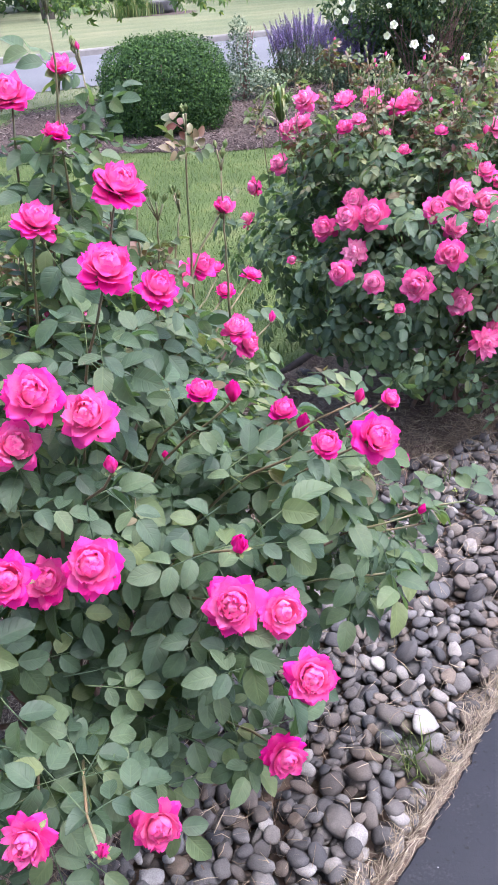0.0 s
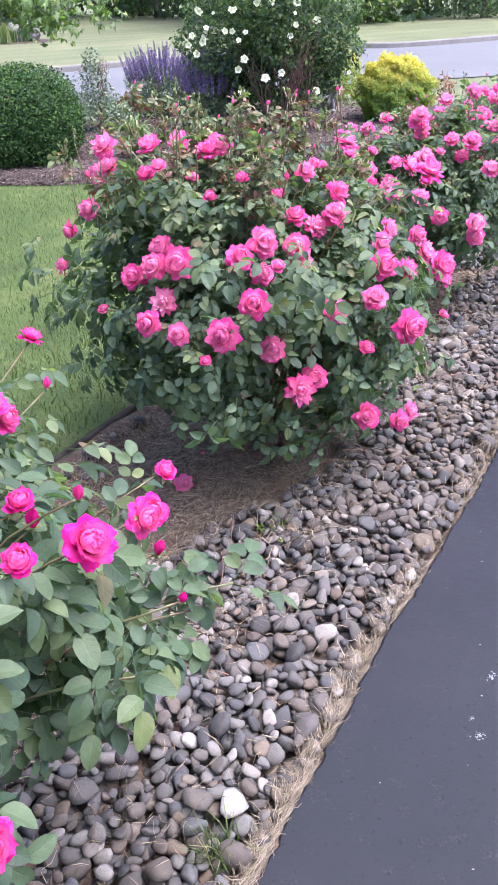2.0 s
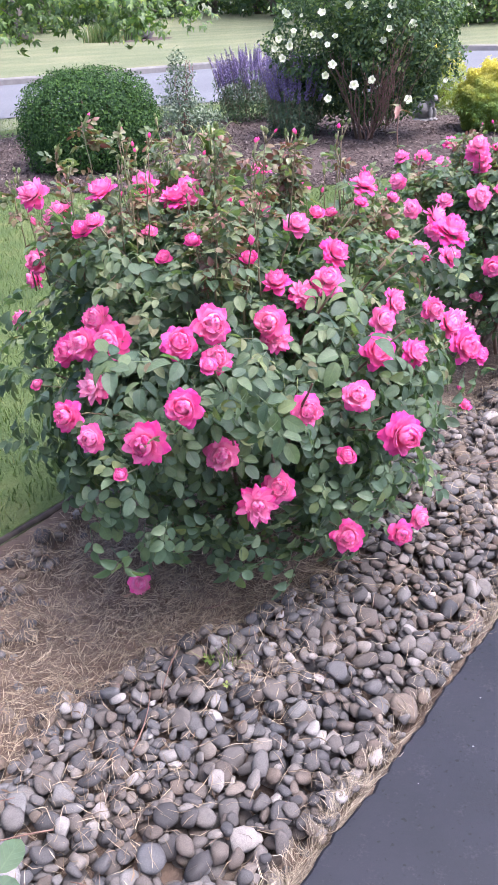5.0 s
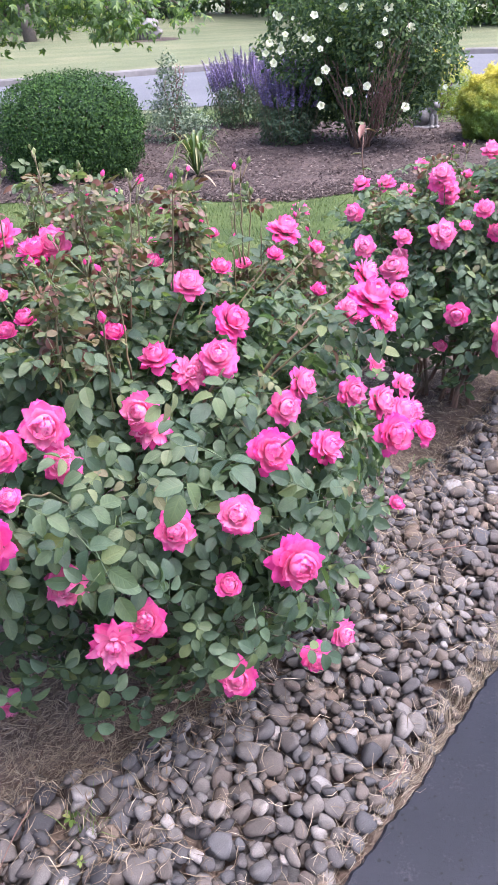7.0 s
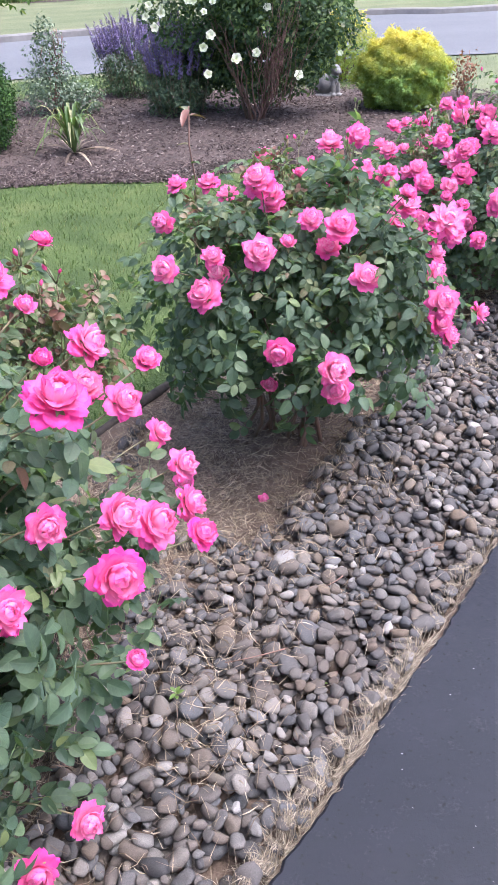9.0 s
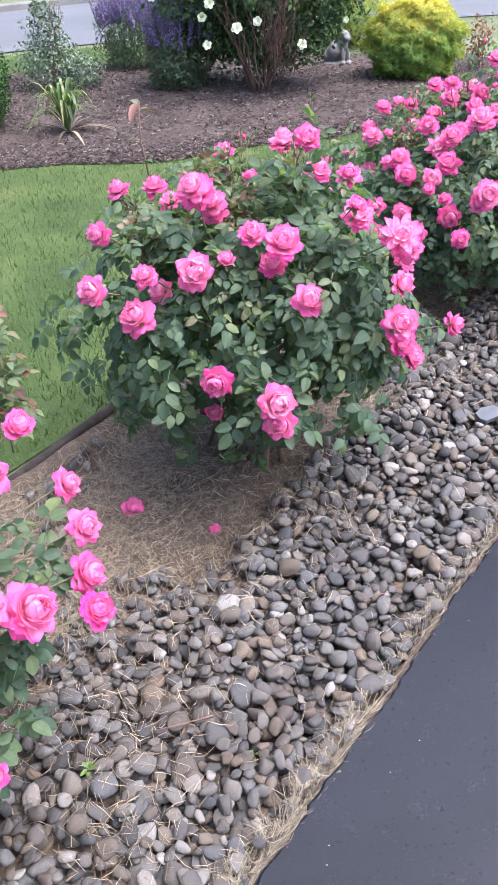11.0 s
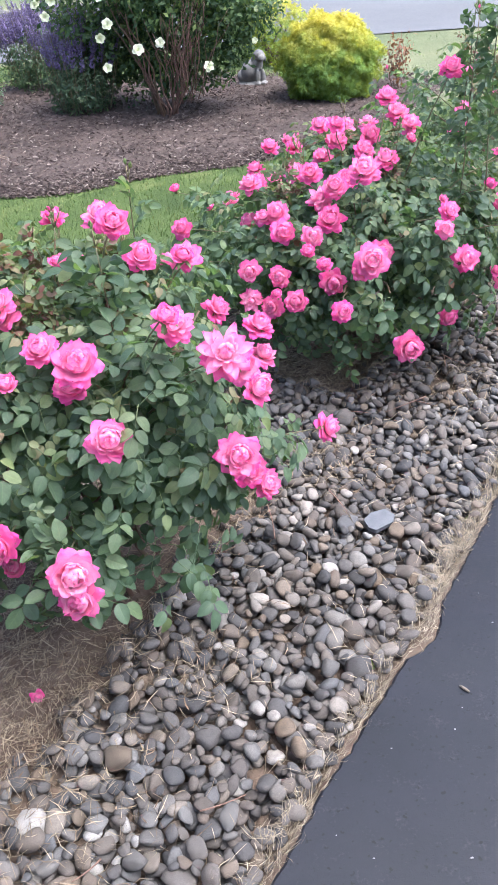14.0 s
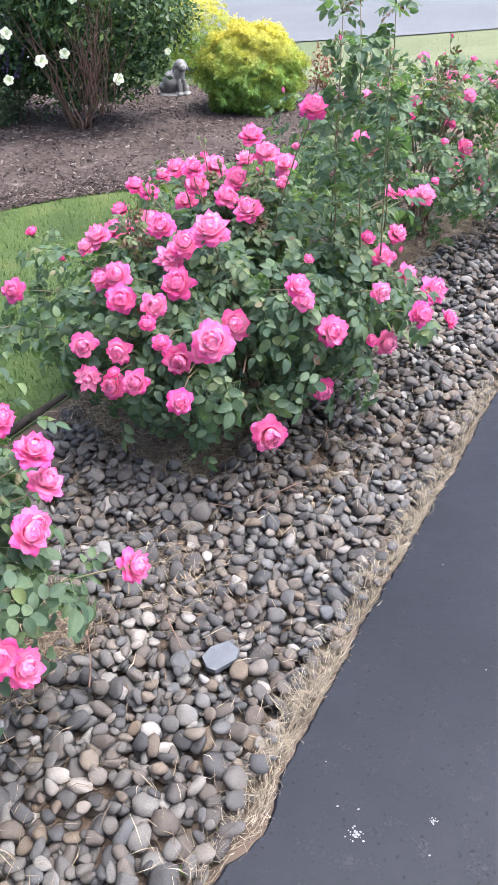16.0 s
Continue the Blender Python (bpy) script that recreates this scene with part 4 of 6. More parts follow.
BUSH1_MORE = [(0.033, 1.067, 0.802, 0.024), (-0.066, 1.468, 0.843, 0.022), (-0.081, 1.481, 0.882, 0.020), (-0.161, 1.564, 0.851, 0.030), (-0.025, 1.719, 0.783, 0.026),
         (0.201, 1.202, 0.679, 0.034), (0.19, 1.15, 0.70, 0.026), (0.209, 1.059, 0.703, 0.016), (0.236, 1.031, 0.635, 0.012),
         (-0.042, 1.337, 0.824, 0.034), (-0.028, 1.366, 0.782, 0.026), (-0.095, 1.344, 0.938, 0.03), (0.016, 1.554, 0.744, 0.014), (-0.232, 0.773, 1.0, 0.042),
         (-0.172, 0.758, 0.98, 0.038), (-0.263, 0.766, 0.942, 0.036), (-0.261, 0.658, 0.844, 0.036), (-0.253, 0.739, 0.772, 0.036), (-0.23, 0.479, 0.67, 0.028),
         (-0.255, 0.982, 1.126, 0.036), (-0.239, 1.17, 1.272, 0.022), (-0.292, 1.102, 1.255, 0.03), (-0.244, 1.107, 1.201, 0.021), (-0.15, 0.451, 0.69, 0.013)]
BUSH2 = [(0.252, 2.592, 0.993, 0.036), (0.342, 2.680, 0.986, 0.028), (0.418, 2.645, 0.962, 0.030), (0.083, 2.781, 0.887, 0.028), (0.236, 2.404, 0.951, 0.022),
         (0.366, 2.534, 0.906, 0.018), (0.485, 2.313, 0.943, 0.018), (0.406, 2.431, 0.872, 0.020), (0.258, 2.334, 0.771, 0.036), (0.173, 2.361, 0.686, 0.036),
         (0.456, 2.168, 0.780, 0.038), (0.526, 2.246, 0.704, 0.030), (0.523, 2.198, 0.807, 0.041), (0.301, 2.246, 0.749, 0.043), (0.250, 2.240, 0.650, 0.037),
         (0.389, 2.022, 0.627, 0.044), (0.530, 2.147, 0.525, 0.039), (0.471, 2.023, 0.705, 0.036), (0.604, 2.120, 0.409, 0.044), (0.653, 2.171, 0.422, 0.037),
         (0.802, 2.188, 0.486, 0.024), (0.883, 2.323, 0.683, 0.041), (0.988, 2.440, 0.624, 0.032), (0.907, 2.438, 0.711, 0.032), (0.941, 2.500, 0.732, 0.026)]
BUSH2_MORE = [(0.642, 2.387, 0.732, 0.038), (0.655, 2.400, 0.690, 0.036), (0.781, 2.522, 0.779, 0.041), (0.723, 2.512, 0.752, 0.030), (0.804, 2.587, 0.830, 0.040),
              (0.714, 2.657, 0.883, 0.026), (0.628, 2.766, 0.892, 0.022), (0.771, 2.790, 0.870, 0.024), (0.913, 2.947, 0.912, 0.040), (0.889, 2.812, 0.891, 0.018),
              (0.979, 2.873, 0.884, 0.020), (1.121, 2.680, 0.598, 0.038), (1.130, 2.525, 0.602, 0.044), (1.079, 2.565, 0.882, 0.047),
              (1.061, 2.859, 0.742, 0.028), (0.968, 2.353, 0.152, 0.030), (1.032, 2.452, 0.130, 0.030), (1.141, 2.519, 0.433, 0.018), (0.600, 2.447, 0.859, 0.024),
              (0.659, 2.508, 0.788, 0.028), (0.636, 3.040, 0.871, 0.020), (0.826, 2.197, 0.633, 0.036), (0.926, 2.175, 0.547, 0.048), (0.717, 2.194, 0.603, 0.036)]
BUSH2_LOW = [(0.623, 3.145, 0.918, 0.035), (0.955, 3.197, 0.888, 0.022), (0.421, 2.625, 0.964, 0.036), (0.746, 2.898, 0.916, 0.016), (0.816, 2.893, 0.844, 0.020),
             (0.812, 2.176, 0.278, 0.036), (-0.035, 2.910, 0.682, 0.034), (-0.06, 2.80, 0.60, 0.028), (1.089, 2.797, 0.850, 0.034), (1.155, 3.107, 0.494, 0.030),
             (1.211, 2.965, 0.503, 0.034), (1.172, 2.723, 0.545, 0.044), (1.223, 2.881, 0.468, 0.036), (1.245, 2.814, 0.446, 0.034), (1.170, 2.872, 0.778, 0.022),
             (1.134, 2.796, 0.744, 0.028), (0.125, 2.672, 0.927, 0.036), (0.053, 2.656, 0.810, 0.030), (0.169, 2.403, 0.680, 0.034), (0.234, 2.265, 0.743, 0.038),
             (0.205, 2.158, 0.623, 0.028), (0.271, 2.378, 0.974, 0.020), (0.078, 2.400, 0.582, 0.016), (0.782, 2.493, 0.793, 0.036), (0.454, 2.640, 0.977, 0.034)]
BUSH3 = [(1.190, 4.046, 0.771, 0.030), (1.282, 4.100, 0.761, 0.032), (1.336, 3.955, 0.761, 0.034), (1.419, 3.766, 0.841, 0.046), (1.474, 4.474, 0.743, 0.030),
         (1.639, 4.056, 0.871, 0.040), (1.683, 3.831, 0.933, 0.026), (1.150, 3.868, 0.715, 0.034), (1.406, 3.600, 0.710, 0.043), (1.477, 3.627, 0.719, 0.022),
         (1.542, 3.666, 0.768, 0.033), (1.610, 3.604, 0.764, 0.040), (1.585, 3.648, 0.697, 0.030), (1.164, 3.604, 0.675, 0.028), (1.259, 3.600, 0.607, 0.043),
         (1.301, 3.790, 0.584, 0.034), (1.657, 3.500, 0.672, 0.039), (1.783, 3.654, 0.800, 0.032), (1.441, 3.462, 0.497, 0.039), (1.575, 3.393, 0.475, 0.044)]
BUSH3_MORE = [(1.580, 3.390, 0.420, 0.038), (1.423, 3.580, 0.339, 0.022), (1.811, 4.051, 0.774, 0.030), (1.941, 3.895, 0.514, 0.030), (1.865, 3.565, 0.782, 0.043),
              (1.890, 3.600, 0.740, 0.036), (1.935, 3.680, 0.417, 0.034), (1.900, 3.660, 0.470, 0.036), (2.109, 3.949, 0.364, 0.034), (1.408, 3.705, 0.869, 0.030),
              (1.803, 4.011, 0.787, 0.024), (1.875, 4.161, 0.594, 0.030), (1.961, 3.996, 0.623, 0.030), (1.949, 3.913, 0.518, 0.034), (1.879, 3.576, 0.564, 0.040),
              (1.967, 4.009, 0.539, 0.028), (1.45, 3.80, 0.80, 0.034), (1.72, 3.95, 0.82, 0.030), (1.77, 3.60, 0.84, 0.022)]
BUSH4 = [(2.173, 5.683, 0.583, 0.038), (2.279, 5.886, 0.556, 0.032), (2.531, 5.245, 0.834, 0.036), (2.581, 5.275, 0.773, 0.032), (2.439, 5.498, 0.685, 0.036),
         (2.567, 5.681, 0.649, 0.030), (2.443, 5.163, 0.683, 0.034), (2.488, 5.037, 0.682, 0.040), (2.356, 4.760, 0.730, 0.044), (2.255, 4.934, 0.599, 0.038),
         (2.264, 4.799, 0.574, 0.044), (2.213, 5.240, 0.601, 0.038), (2.094, 5.405, 0.530, 0.038), (2.109, 5.671, 0.505, 0.034), (1.782, 5.737, 0.424, 0.022),
         (1.912, 5.460, 0.423, 0.020), (2.040, 5.200, 0.450, 0.034), (1.993, 5.448, 0.460, 0.036), (2.000, 4.740, 0.450, 0.030), (2.090, 4.720, 0.430, 0.034)]
BUSH4_MORE = [(2.000, 4.720, 0.360, 0.030), (2.063, 4.700, 0.340, 0.032), (2.128, 4.620, 0.390, 0.036), (2.244, 4.635, 0.437, 0.041), (2.325, 4.479, 0.560, 0.046),
              (2.397, 4.672, 0.502, 0.038), (2.517, 4.434, 0.700, 0.024), (2.644, 4.615, 0.489, 0.039), (2.877, 4.891, 0.292, 0.036), (2.781, 4.660, 0.563, 0.024),
              (2.813, 4.947, 0.598, 0.022), (2.947, 4.966, 0.474, 0.034), (3.024, 4.932, 0.434, 0.041), (3.204, 5.234, 0.179, 0.030), (2.648, 4.743, 0.242, 0.030),
              (2.460, 4.518, 0.255, 0.046), (2.658, 4.962, 0.962, 0.032), (3.100, 5.300, 0.600, 0.036), (2.33, 5.35, 0.62, 0.036), (2.36, 5.05, 0.62, 0.036),
              (2.362, 5.249, 0.70, 0.036), (2.047, 5.185, 0.59, 0.036), (2.105, 4.88, 0.58, 0.037), (2.653, 5.368, 0.71, 0.034), (2.111, 4.787, 0.55, 0.036),
              (2.239, 5.051, 0.65, 0.038), (2.297, 4.919, 0.64, 0.036), (2.484, 5.252, 0.71, 0.034)]
BUSH5 = [(3.584, 6.587, 0.401, 0.038), (3.718, 6.537, 0.405, 0.042), (3.758, 6.373, 0.283, 0.040), (3.683, 6.682, 0.487, 0.034), (3.557, 6.851, 0.558, 0.032),
         (3.494, 6.753, 0.508, 0.034), (3.992, 6.912, 0.600, 0.038), (3.64, 6.45, 0.36, 0.036)]

rose_bush(21, CENTRES[0], (0.60, 0.53), 1.02, BUSH1 + BUSH1_MORE, 3, 2100, 290, "large rose bush in full deep pink bloom with glossy dark leaves",
          tall=[(-0.256, 1.136, 1.34, 0.34), (-0.20, 1.20, 1.26, 0.22), (-0.11, 1.28, 1.17, 0.2), (-0.05, 1.30, 1.10, 0.14)], shoots=22, leaf=1.05, bloom=0.80, young=0.35, petals=DEEP_PETAL, slim_foot=0.50, thin_foot=0.92,
          sprays=[(0.313, 1.069, 0.626), (0.25, 1.05, 0.60), (0.172, 0.91, 0.62)])
rose_bush(22, CENTRES[1], (0.59, 0.61), 1.02, BUSH2 + BUSH2_MORE + BUSH2_LOW, 14, 2350, 295, "rounded rose bush crowded with hot pink double roses",
          tall=[(0.518, 2.651, 1.09, 0.14), (0.613, 2.53, 1.10, 0.16), (0.36, 2.62, 1.08, 0.14), (0.24, 2.66, 1.12, 0.18), (0.62, 2.72, 1.03, 0.14), (0.13, 2.78, 1.03, 0.16), (0.30, 2.78, 1.07, 0.16), (0.43, 2.76, 1.06, 0.15), (0.52, 2.82, 1.02, 0.14), (0.08, 2.64, 1.0, 0.15), (0.2, 2.52, 1.04, 0.14), (0.34, 2.50, 1.03, 0.13), (0.02, 2.72, 0.95, 0.14),
                (0.70, 2.86, 0.99, 0.13), (0.82, 2.90, 0.98, 0.12), (0.80, 2.88, 0.94, 0.12), (0.855, 2.95, 0.93, 0.12), (0.92, 3.04, 0.89, 0.12), (0.985, 3.12, 0.83, 0.12), (1.055, 3.22, 0.78, 0.12), (0.885, 3.0, 0.83, 0.11), (0.965, 3.1, 0.77, 0.11), (1.035, 3.2, 0.72, 0.11), (0.75, 2.81, 0.95, 0.12), (0.94, 3.06, 0.83, 0.11), (0.82, 2.91, 0.88, 0.11)], sprays=[(1.07, 2.72, 0.30), (1.0, 2.58, 0.22), (1.12, 2.80, 0.38), (0.98, 2.48, 0.28), (1.05, 2.60, 0.34)], shoots=32, skirt=0.16, young=0.75, slim_foot=0.42)
rose_bush(23, CENTRES[2], (0.48, 0.48), 0.82, BUSH3 + BUSH3_MORE, 7, 1650, 290, "compact rose bush with clear pink double roses",
          shoots=12, petals=PALE_PETAL, young=0.4, bloom=1.02, skirt=0.22, slim_foot=0.45, thin_foot=0.45, tall=[(1.70, 4.042, 0.95, 0.34), (1.672, 3.80, 0.90, 0.30)])
rose_bush(24, CENTRES[3], (0.65, 0.56), 0.71, BUSH4 + BUSH4_MORE, 38, 1950, 290, "broad rose bush with pale pink roses and tall budding canes",
          tall=[(2.78, 4.89, 1.20, 0.50), (2.742, 5.086, 1.16, 0.45), (2.81, 4.79, 1.06, 0.35), (2.88, 5.0, 1.18, 0.48), (2.72, 4.95, 1.10, 0.42)], shoots=10, petals=PALE_PETAL, bloom=1.07)
rose_bush(25, CENTRES[4], (0.75, 0.62), 0.78, BUSH5, 34, 900, 120, "rose bush with pink flowers at the far end of the bed", shoots=8, petals=PALE_PETAL)


# ---- pebbles ----
def pebble_shape(r):
    bm = bmesh.new()
    bmesh.ops.create_icosphere(bm, subdivisions=2, radius=1.0)
    off = Vector(r.uniform(-9, 9, 3))
    cuts = [(Vector(r.normal(0, 1, 3)).normalized(), r.uniform(0.55, 0.85)) for j in range(6)]
    for v in bm.verts:
        c = v.co.normalized()
        k = 1 + 0.24 * noise.noise(c * 0.9 + off) + 0.08 * noise.noise(c * 2.3 + off)
        # flattened like a river stone, rather full at the rim
        v.co = Vector((math.copysign(abs(c.x) ** 0.9, c.x), math.copysign(abs(c.y) ** 0.9, c.y), math.copysign(abs(c.z) ** 0.8, c.z))) * k
        for w, t in cuts:
            over = v.co.dot(w) - t
            if over > 0:
                v.co -= w * over * 0.88
    me = bpy.data.meshes.new("pebble")
    bm.to_mesh(me)
    bm.free()
    me.materials.append(PEBBLE)
    for p in me.polygons:
        p.use_smooth = True
    return me


r = np.random.default_rng(77)
PEBBLE_MESHES = [pebble_shape(r) for k in range(16)]
PEBBLE_SHAPES = [arrays(me) for me in PEBBLE_MESHES]
CELL = 0.004
U0, U1, V0, V1 = -1.0, 8.2, -0.07, 1.29
hu, hv = np.arange(U0, U1, CELL), np.arange(V0, V1, CELL)
HU, HV = np.meshgrid(hu, hv, indexing="ij")
height = soil_z(HU, HV) - 0.009 * np.clip((HV - 0.02) / 0.03, 0, 1)


def pebble_share(u, v):
    """How much of the ground the pebbles cover, 0 to 1: thick beside the drive, thinning under the bushes."""
    near = np.clip((0.64 + 0.10 * lumpy(u, v, 5, 5) - v) / 0.16, 0, 1) * np.clip((v - 0.010) / 0.030, 0.10, 1)
    under = np.minimum.reduce([np.hypot((u - a) / 1.0, (v - b) / 0.85) for a, b in CENTRES])
    back = 0.55 * np.clip((under - 0.50) / 0.12, 0, 1) * np.clip(0.5 + 1.2 * lumpy(u, v, 4, 6), 0.1, 1)
    back = np.where((u > 4.1) & (u < 4.75), np.maximum(back, 0.9 * np.clip((under - 0.42) / 0.1, 0, 1)), back)
    share = np.maximum(near * np.clip((under - 0.15) / 0.10, 0, 1), back)
    # straw-covered clearings before the bushes
    for a, b, s in ((1.46, 0.92, 0.30), (1.60, 0.70, 0.17), (1.72, 0.95, 0.28), (2.86, 0.94, 0.32), (3.12, 0.86, 0.27), (3.28, 0.70, 0.13), (4.92, 0.38, 0.09), (0.95, 0.85, 0.2)):
        share = share * (1 - 0.80 * np.exp(-(((u - a) / s) ** 2 + ((v - b) / (s * 0.75)) ** 2) ** 2))
    return share


N = 46000
pu, pv = r.uniform(U0 + 0.05, U1 - 0.05, N), r.uniform(0.006, 1.24, N)
ok = r.random(N) < pebble_share(pu, pv)
# thin them out where the camera only sees them from afar
ok &= (pu < 6.2) | (r.random(N) < 0.6)
pu, pv = pu[ok], pv[ok]
long_ = np.clip(r.lognormal(math.log(0.0190), 0.28, len(pu)), 0.0110, 0.036)
order = np.argsort(-long_ + r.normal(0, 0.009, len(pu)))
pmats, pwhere = [], []
for i in order:
    a = long_[i]
    b, c = a * r.uniform(0.58, 0.95), a * r.uniform(0.36, 0.56)
    yaw = r.uniform(0, np.pi)
    u, v = pu[i], pv[i]
    if v < drive_edge(u) + a + 0.004:
        continue
    iu, iv, k = int((u - U0) / CELL), int((v - V0) / CELL), int(a / CELL) + 1
    su, sv = slice(max(0, iu - k), iu + k + 1), slice(max(0, iv - k), iv + k + 1)
    du, dv = HU[su, sv] - u, HV[su, sv] - v
    p, q = du * np.cos(yaw) + dv * np.sin(yaw), -du * np.sin(yaw) + dv * np.cos(yaw)
    rad = (p / a) ** 2 + (q / b) ** 2
    m = rad < 0.9
    if not m.any():
        continue
    h = height[su, sv]
    A = np.stack([p[m], q[m], np.ones(m.sum())], -1)
    slope = np.linalg.lstsq(A, h[m], rcond=None)[0]
    sp, sq = np.clip(slope[:2], -0.45, 0.45)
    cap = np.sqrt(1 - rad[m]) * c
    rest = h[m] + cap - (sp * p[m] + sq * q[m])
    z = np.quantile(rest, 0.74)
    if z - c > 0.001:
        continue
    # ellipsoid tilted with the ground that it lies on
    top = z + np.sqrt(np.clip(1 - rad, 0, 1)) * c + sp * p + sq * q
    height[su, sv] = np.where(rad < 1, np.maximum(h, top), h)
    x, y = bed_xy(u, v)
    heading = math.atan2(ALONG[1], ALONG[0]) + yaw
    m4 = pose(x, y, z, 0, 0, math.degrees(heading)) @ pose(0, 0, 0, math.degrees(math.atan(sq)), -math.degrees(math.atan(sp)), 0) @ Matrix.Diagonal((a, b, c, 1))
    pmats.append(np.array(m4))
    pwhere.append((u, v))
pmats, pwhere = np.array(pmats), np.array(pwhere)
which = r.integers(0, len(PEBBLE_SHAPES), len(pmats))
pebble_bed = thing("pebble_bed", (0, 0, 0), "strip of smooth grey and brown river pebbles along the drive", "pebbles", kind="structure")
singles = np.where((pwhere[:, 0] > 2.35) & (pwhere[:, 0] < 3.2) & (pwhere[:, 1] < 0.42))[0][-300:]
rest = np.setdiff1d(np.arange(len(pmats)), singles)
for i in singles:
    piece("pebble", PEBBLE_MESHES[which[i]], pebble_bed, Matrix(pmats[i].tolist()))
tagged(piece("pebbles", mesh_of("pebbles", *joined(PEBBLE_SHAPES, which[rest], pmats[rest]), PEBBLE), pebble_bed), kind="stuff")


height = np.maximum(height, soil_z(HU, HV))


def surface(u, v):
    iu = np.clip(((u - U0) / CELL).astype(int), 0, len(hu) - 1)
    iv = np.clip(((v - V0) / CELL).astype(int), 0, len(hv) - 1)
    return np.where(v < 0.004, np.maximum(0.001, height[iu, iv]), height[iu, iv])


# ---- dead grass on the bed ----
def strands(n, u, v, lo, hi, lift, r, width=(0.0007, 0.0014), head=None, most=1.0, edge=None):
    """Dry grass blades as bent slivers lying on whatever is below."""
    ln = r.uniform(lo, hi, n)
    yaw = r.uniform(0, 2 * np.pi, n) if head is None else head + r.normal(0, 0.5, n)
    bend = r.normal(0, 0.55, n)
    seg = 3
    s = np.linspace(-0.5, 0.5, seg)
    ang = yaw[:, None] + bend[:, None] * s[None]
    stepu, stepv = np.cos(ang) * ln[:, None] / (seg - 1), np.sin(ang) * ln[:, None] / (seg - 1)
    cu, cv = u[:, None] + np.cumsum(stepu, 1), v[:, None] + np.cumsum(stepv, 1)
    if edge is not None:
        cv = np.maximum(cv, np.interp(cu, *edge) + np.where(r.random((n, 1)) < 0.14, r.uniform(-0.016, 0.0, (n, 1)), r.uniform(-0.004, 0.012, (n, 1))))
    base = surface(cu, np.clip(cv, -0.5, 1.28))
    base = np.minimum(np.maximum(base, base.mean(1, keepdims=True) - 0.006), most)
    z = base + 0.002 + np.abs(r.normal(0, lift, (n, 1))) * (0.4 + np.abs(s[None]) * 1.6) * r.uniform(0.2, 1, (n, 1))
    x, y = bed_xy(cu, cv)
    P = np.stack([x, y, z], -1)
    w = r.uniform(*width, n)[:, None] * (1 - 0.8 * np.abs(s[None]) * 2 * 0.8)
    nx, ny = bed_xy(-np.sin(ang), np.cos(ang))
    side = np.stack([nx - EDGE0[0], ny - EDGE0[1], r.normal(0, 0.6, (n, 1)) + 0 * nx], -1) * w[..., None]
    V = np.stack([P - side, P + side], 2).reshape(-1, 3)
    b = (np.arange(n)[:, None] * seg + np.arange(seg - 1)[None]).reshape(-1) * 2
    F = np.concatenate([np.stack([b, b + 1, b + 3], -1), np.stack([b, b + 3, b + 2], -1)])
    return V, F


r = np.random.default_rng(31)
sets = []
# the fringe along the drive
EDGE_LINE = (np.arange(-1, 9, 0.01), np.array([drive_edge(a) for a in np.arange(-1, 9, 0.01)]))
n = 52000
u = r.uniform(-0.6, 8, n)
u = u[r.random(n) < np.clip(0.46 + 0.5 * lumpy(u, u * 0, 4.2, 7) + 0.3 * lumpy(u, u * 0, 17.0, 3) + 0.7 * np.exp(-((u - 3.95) / 0.25) ** 2), 0.14, 1)]
n = len(u)
v = np.interp(u, *EDGE_LINE) + 0.008 + 0.006 + np.abs(r.normal(0, 0.014, n)) * np.clip(0.7 + 0.8 * lumpy(u, u * 0, 5.0, 8) + 0.5 * lumpy(u, u * 0, 23.0, 4) + 1.3 * np.exp(-((u - 3.95) / 0.25) ** 2), 0.15, 3)
sets.append(strands(n, u, v, 0.012, 0.045, 0.0008, r, (0.0004, 0.0009), head=np.where(r.random(n) < 0.45, 0.0, r.uniform(0, 6.28, n)), most=0.013, edge=EDGE_LINE))
fringe = piece("straw_fringe", mesh_of("straw_fringe", *sets.pop(), FRINGE, False))
tagged(fringe, "bleached straw caught along the edge of the drive", "straw", kind="stuff")
# patches on the soil and thin strewing over the pebbles
n = 430000
u, v = r.uniform(-0.6, 7.5, n), r.uniform(0.03, 1.27, n)
want = np.clip(1.05 - pebble_share(u, v) * 1.5 + 0.25 * lumpy(u, v, 7, 9), 0.022, 1) * np.clip(0.80 + 0.5 * lumpy(u, v, 3.3, 2), 0.50, 1)
for a, b, s in ((1.52, 0.40, 0.16), (2.62, 0.46, 0.20), (3.02, 0.50, 0.20), (1.06, 0.42, 0.13), (4.90, 0.33, 0.14), (1.80, 0.40, 0.10), (3.45, 0.40, 0.12), (2.45, 0.30, 0.14), (4.30, 0.50, 0.15)):
    want = np.maximum(want, 0.15 * np.exp(-((u - a) ** 2 + (v - b) ** 2) / s ** 2))
under = np.minimum.reduce([np.hypot(u - a, v - b) for a, b in CENTRES])
want *= np.clip((under - 0.10) / 0.16, 0.25, 1)
keep = r.random(n) < want
sets.append(strands(keep.sum(), u[keep], v[keep], 0.018, 0.060, 0.0030, r, (0.0004, 0.0010), edge=EDGE_LINE))
straw = piece("dead_grass", mesh_of("dead_grass", *merge(*sets), STRAW, False))
tagged(straw, "straw-coloured dead grass strewn over pebbles and soil", "dead grass", kind="stuff")

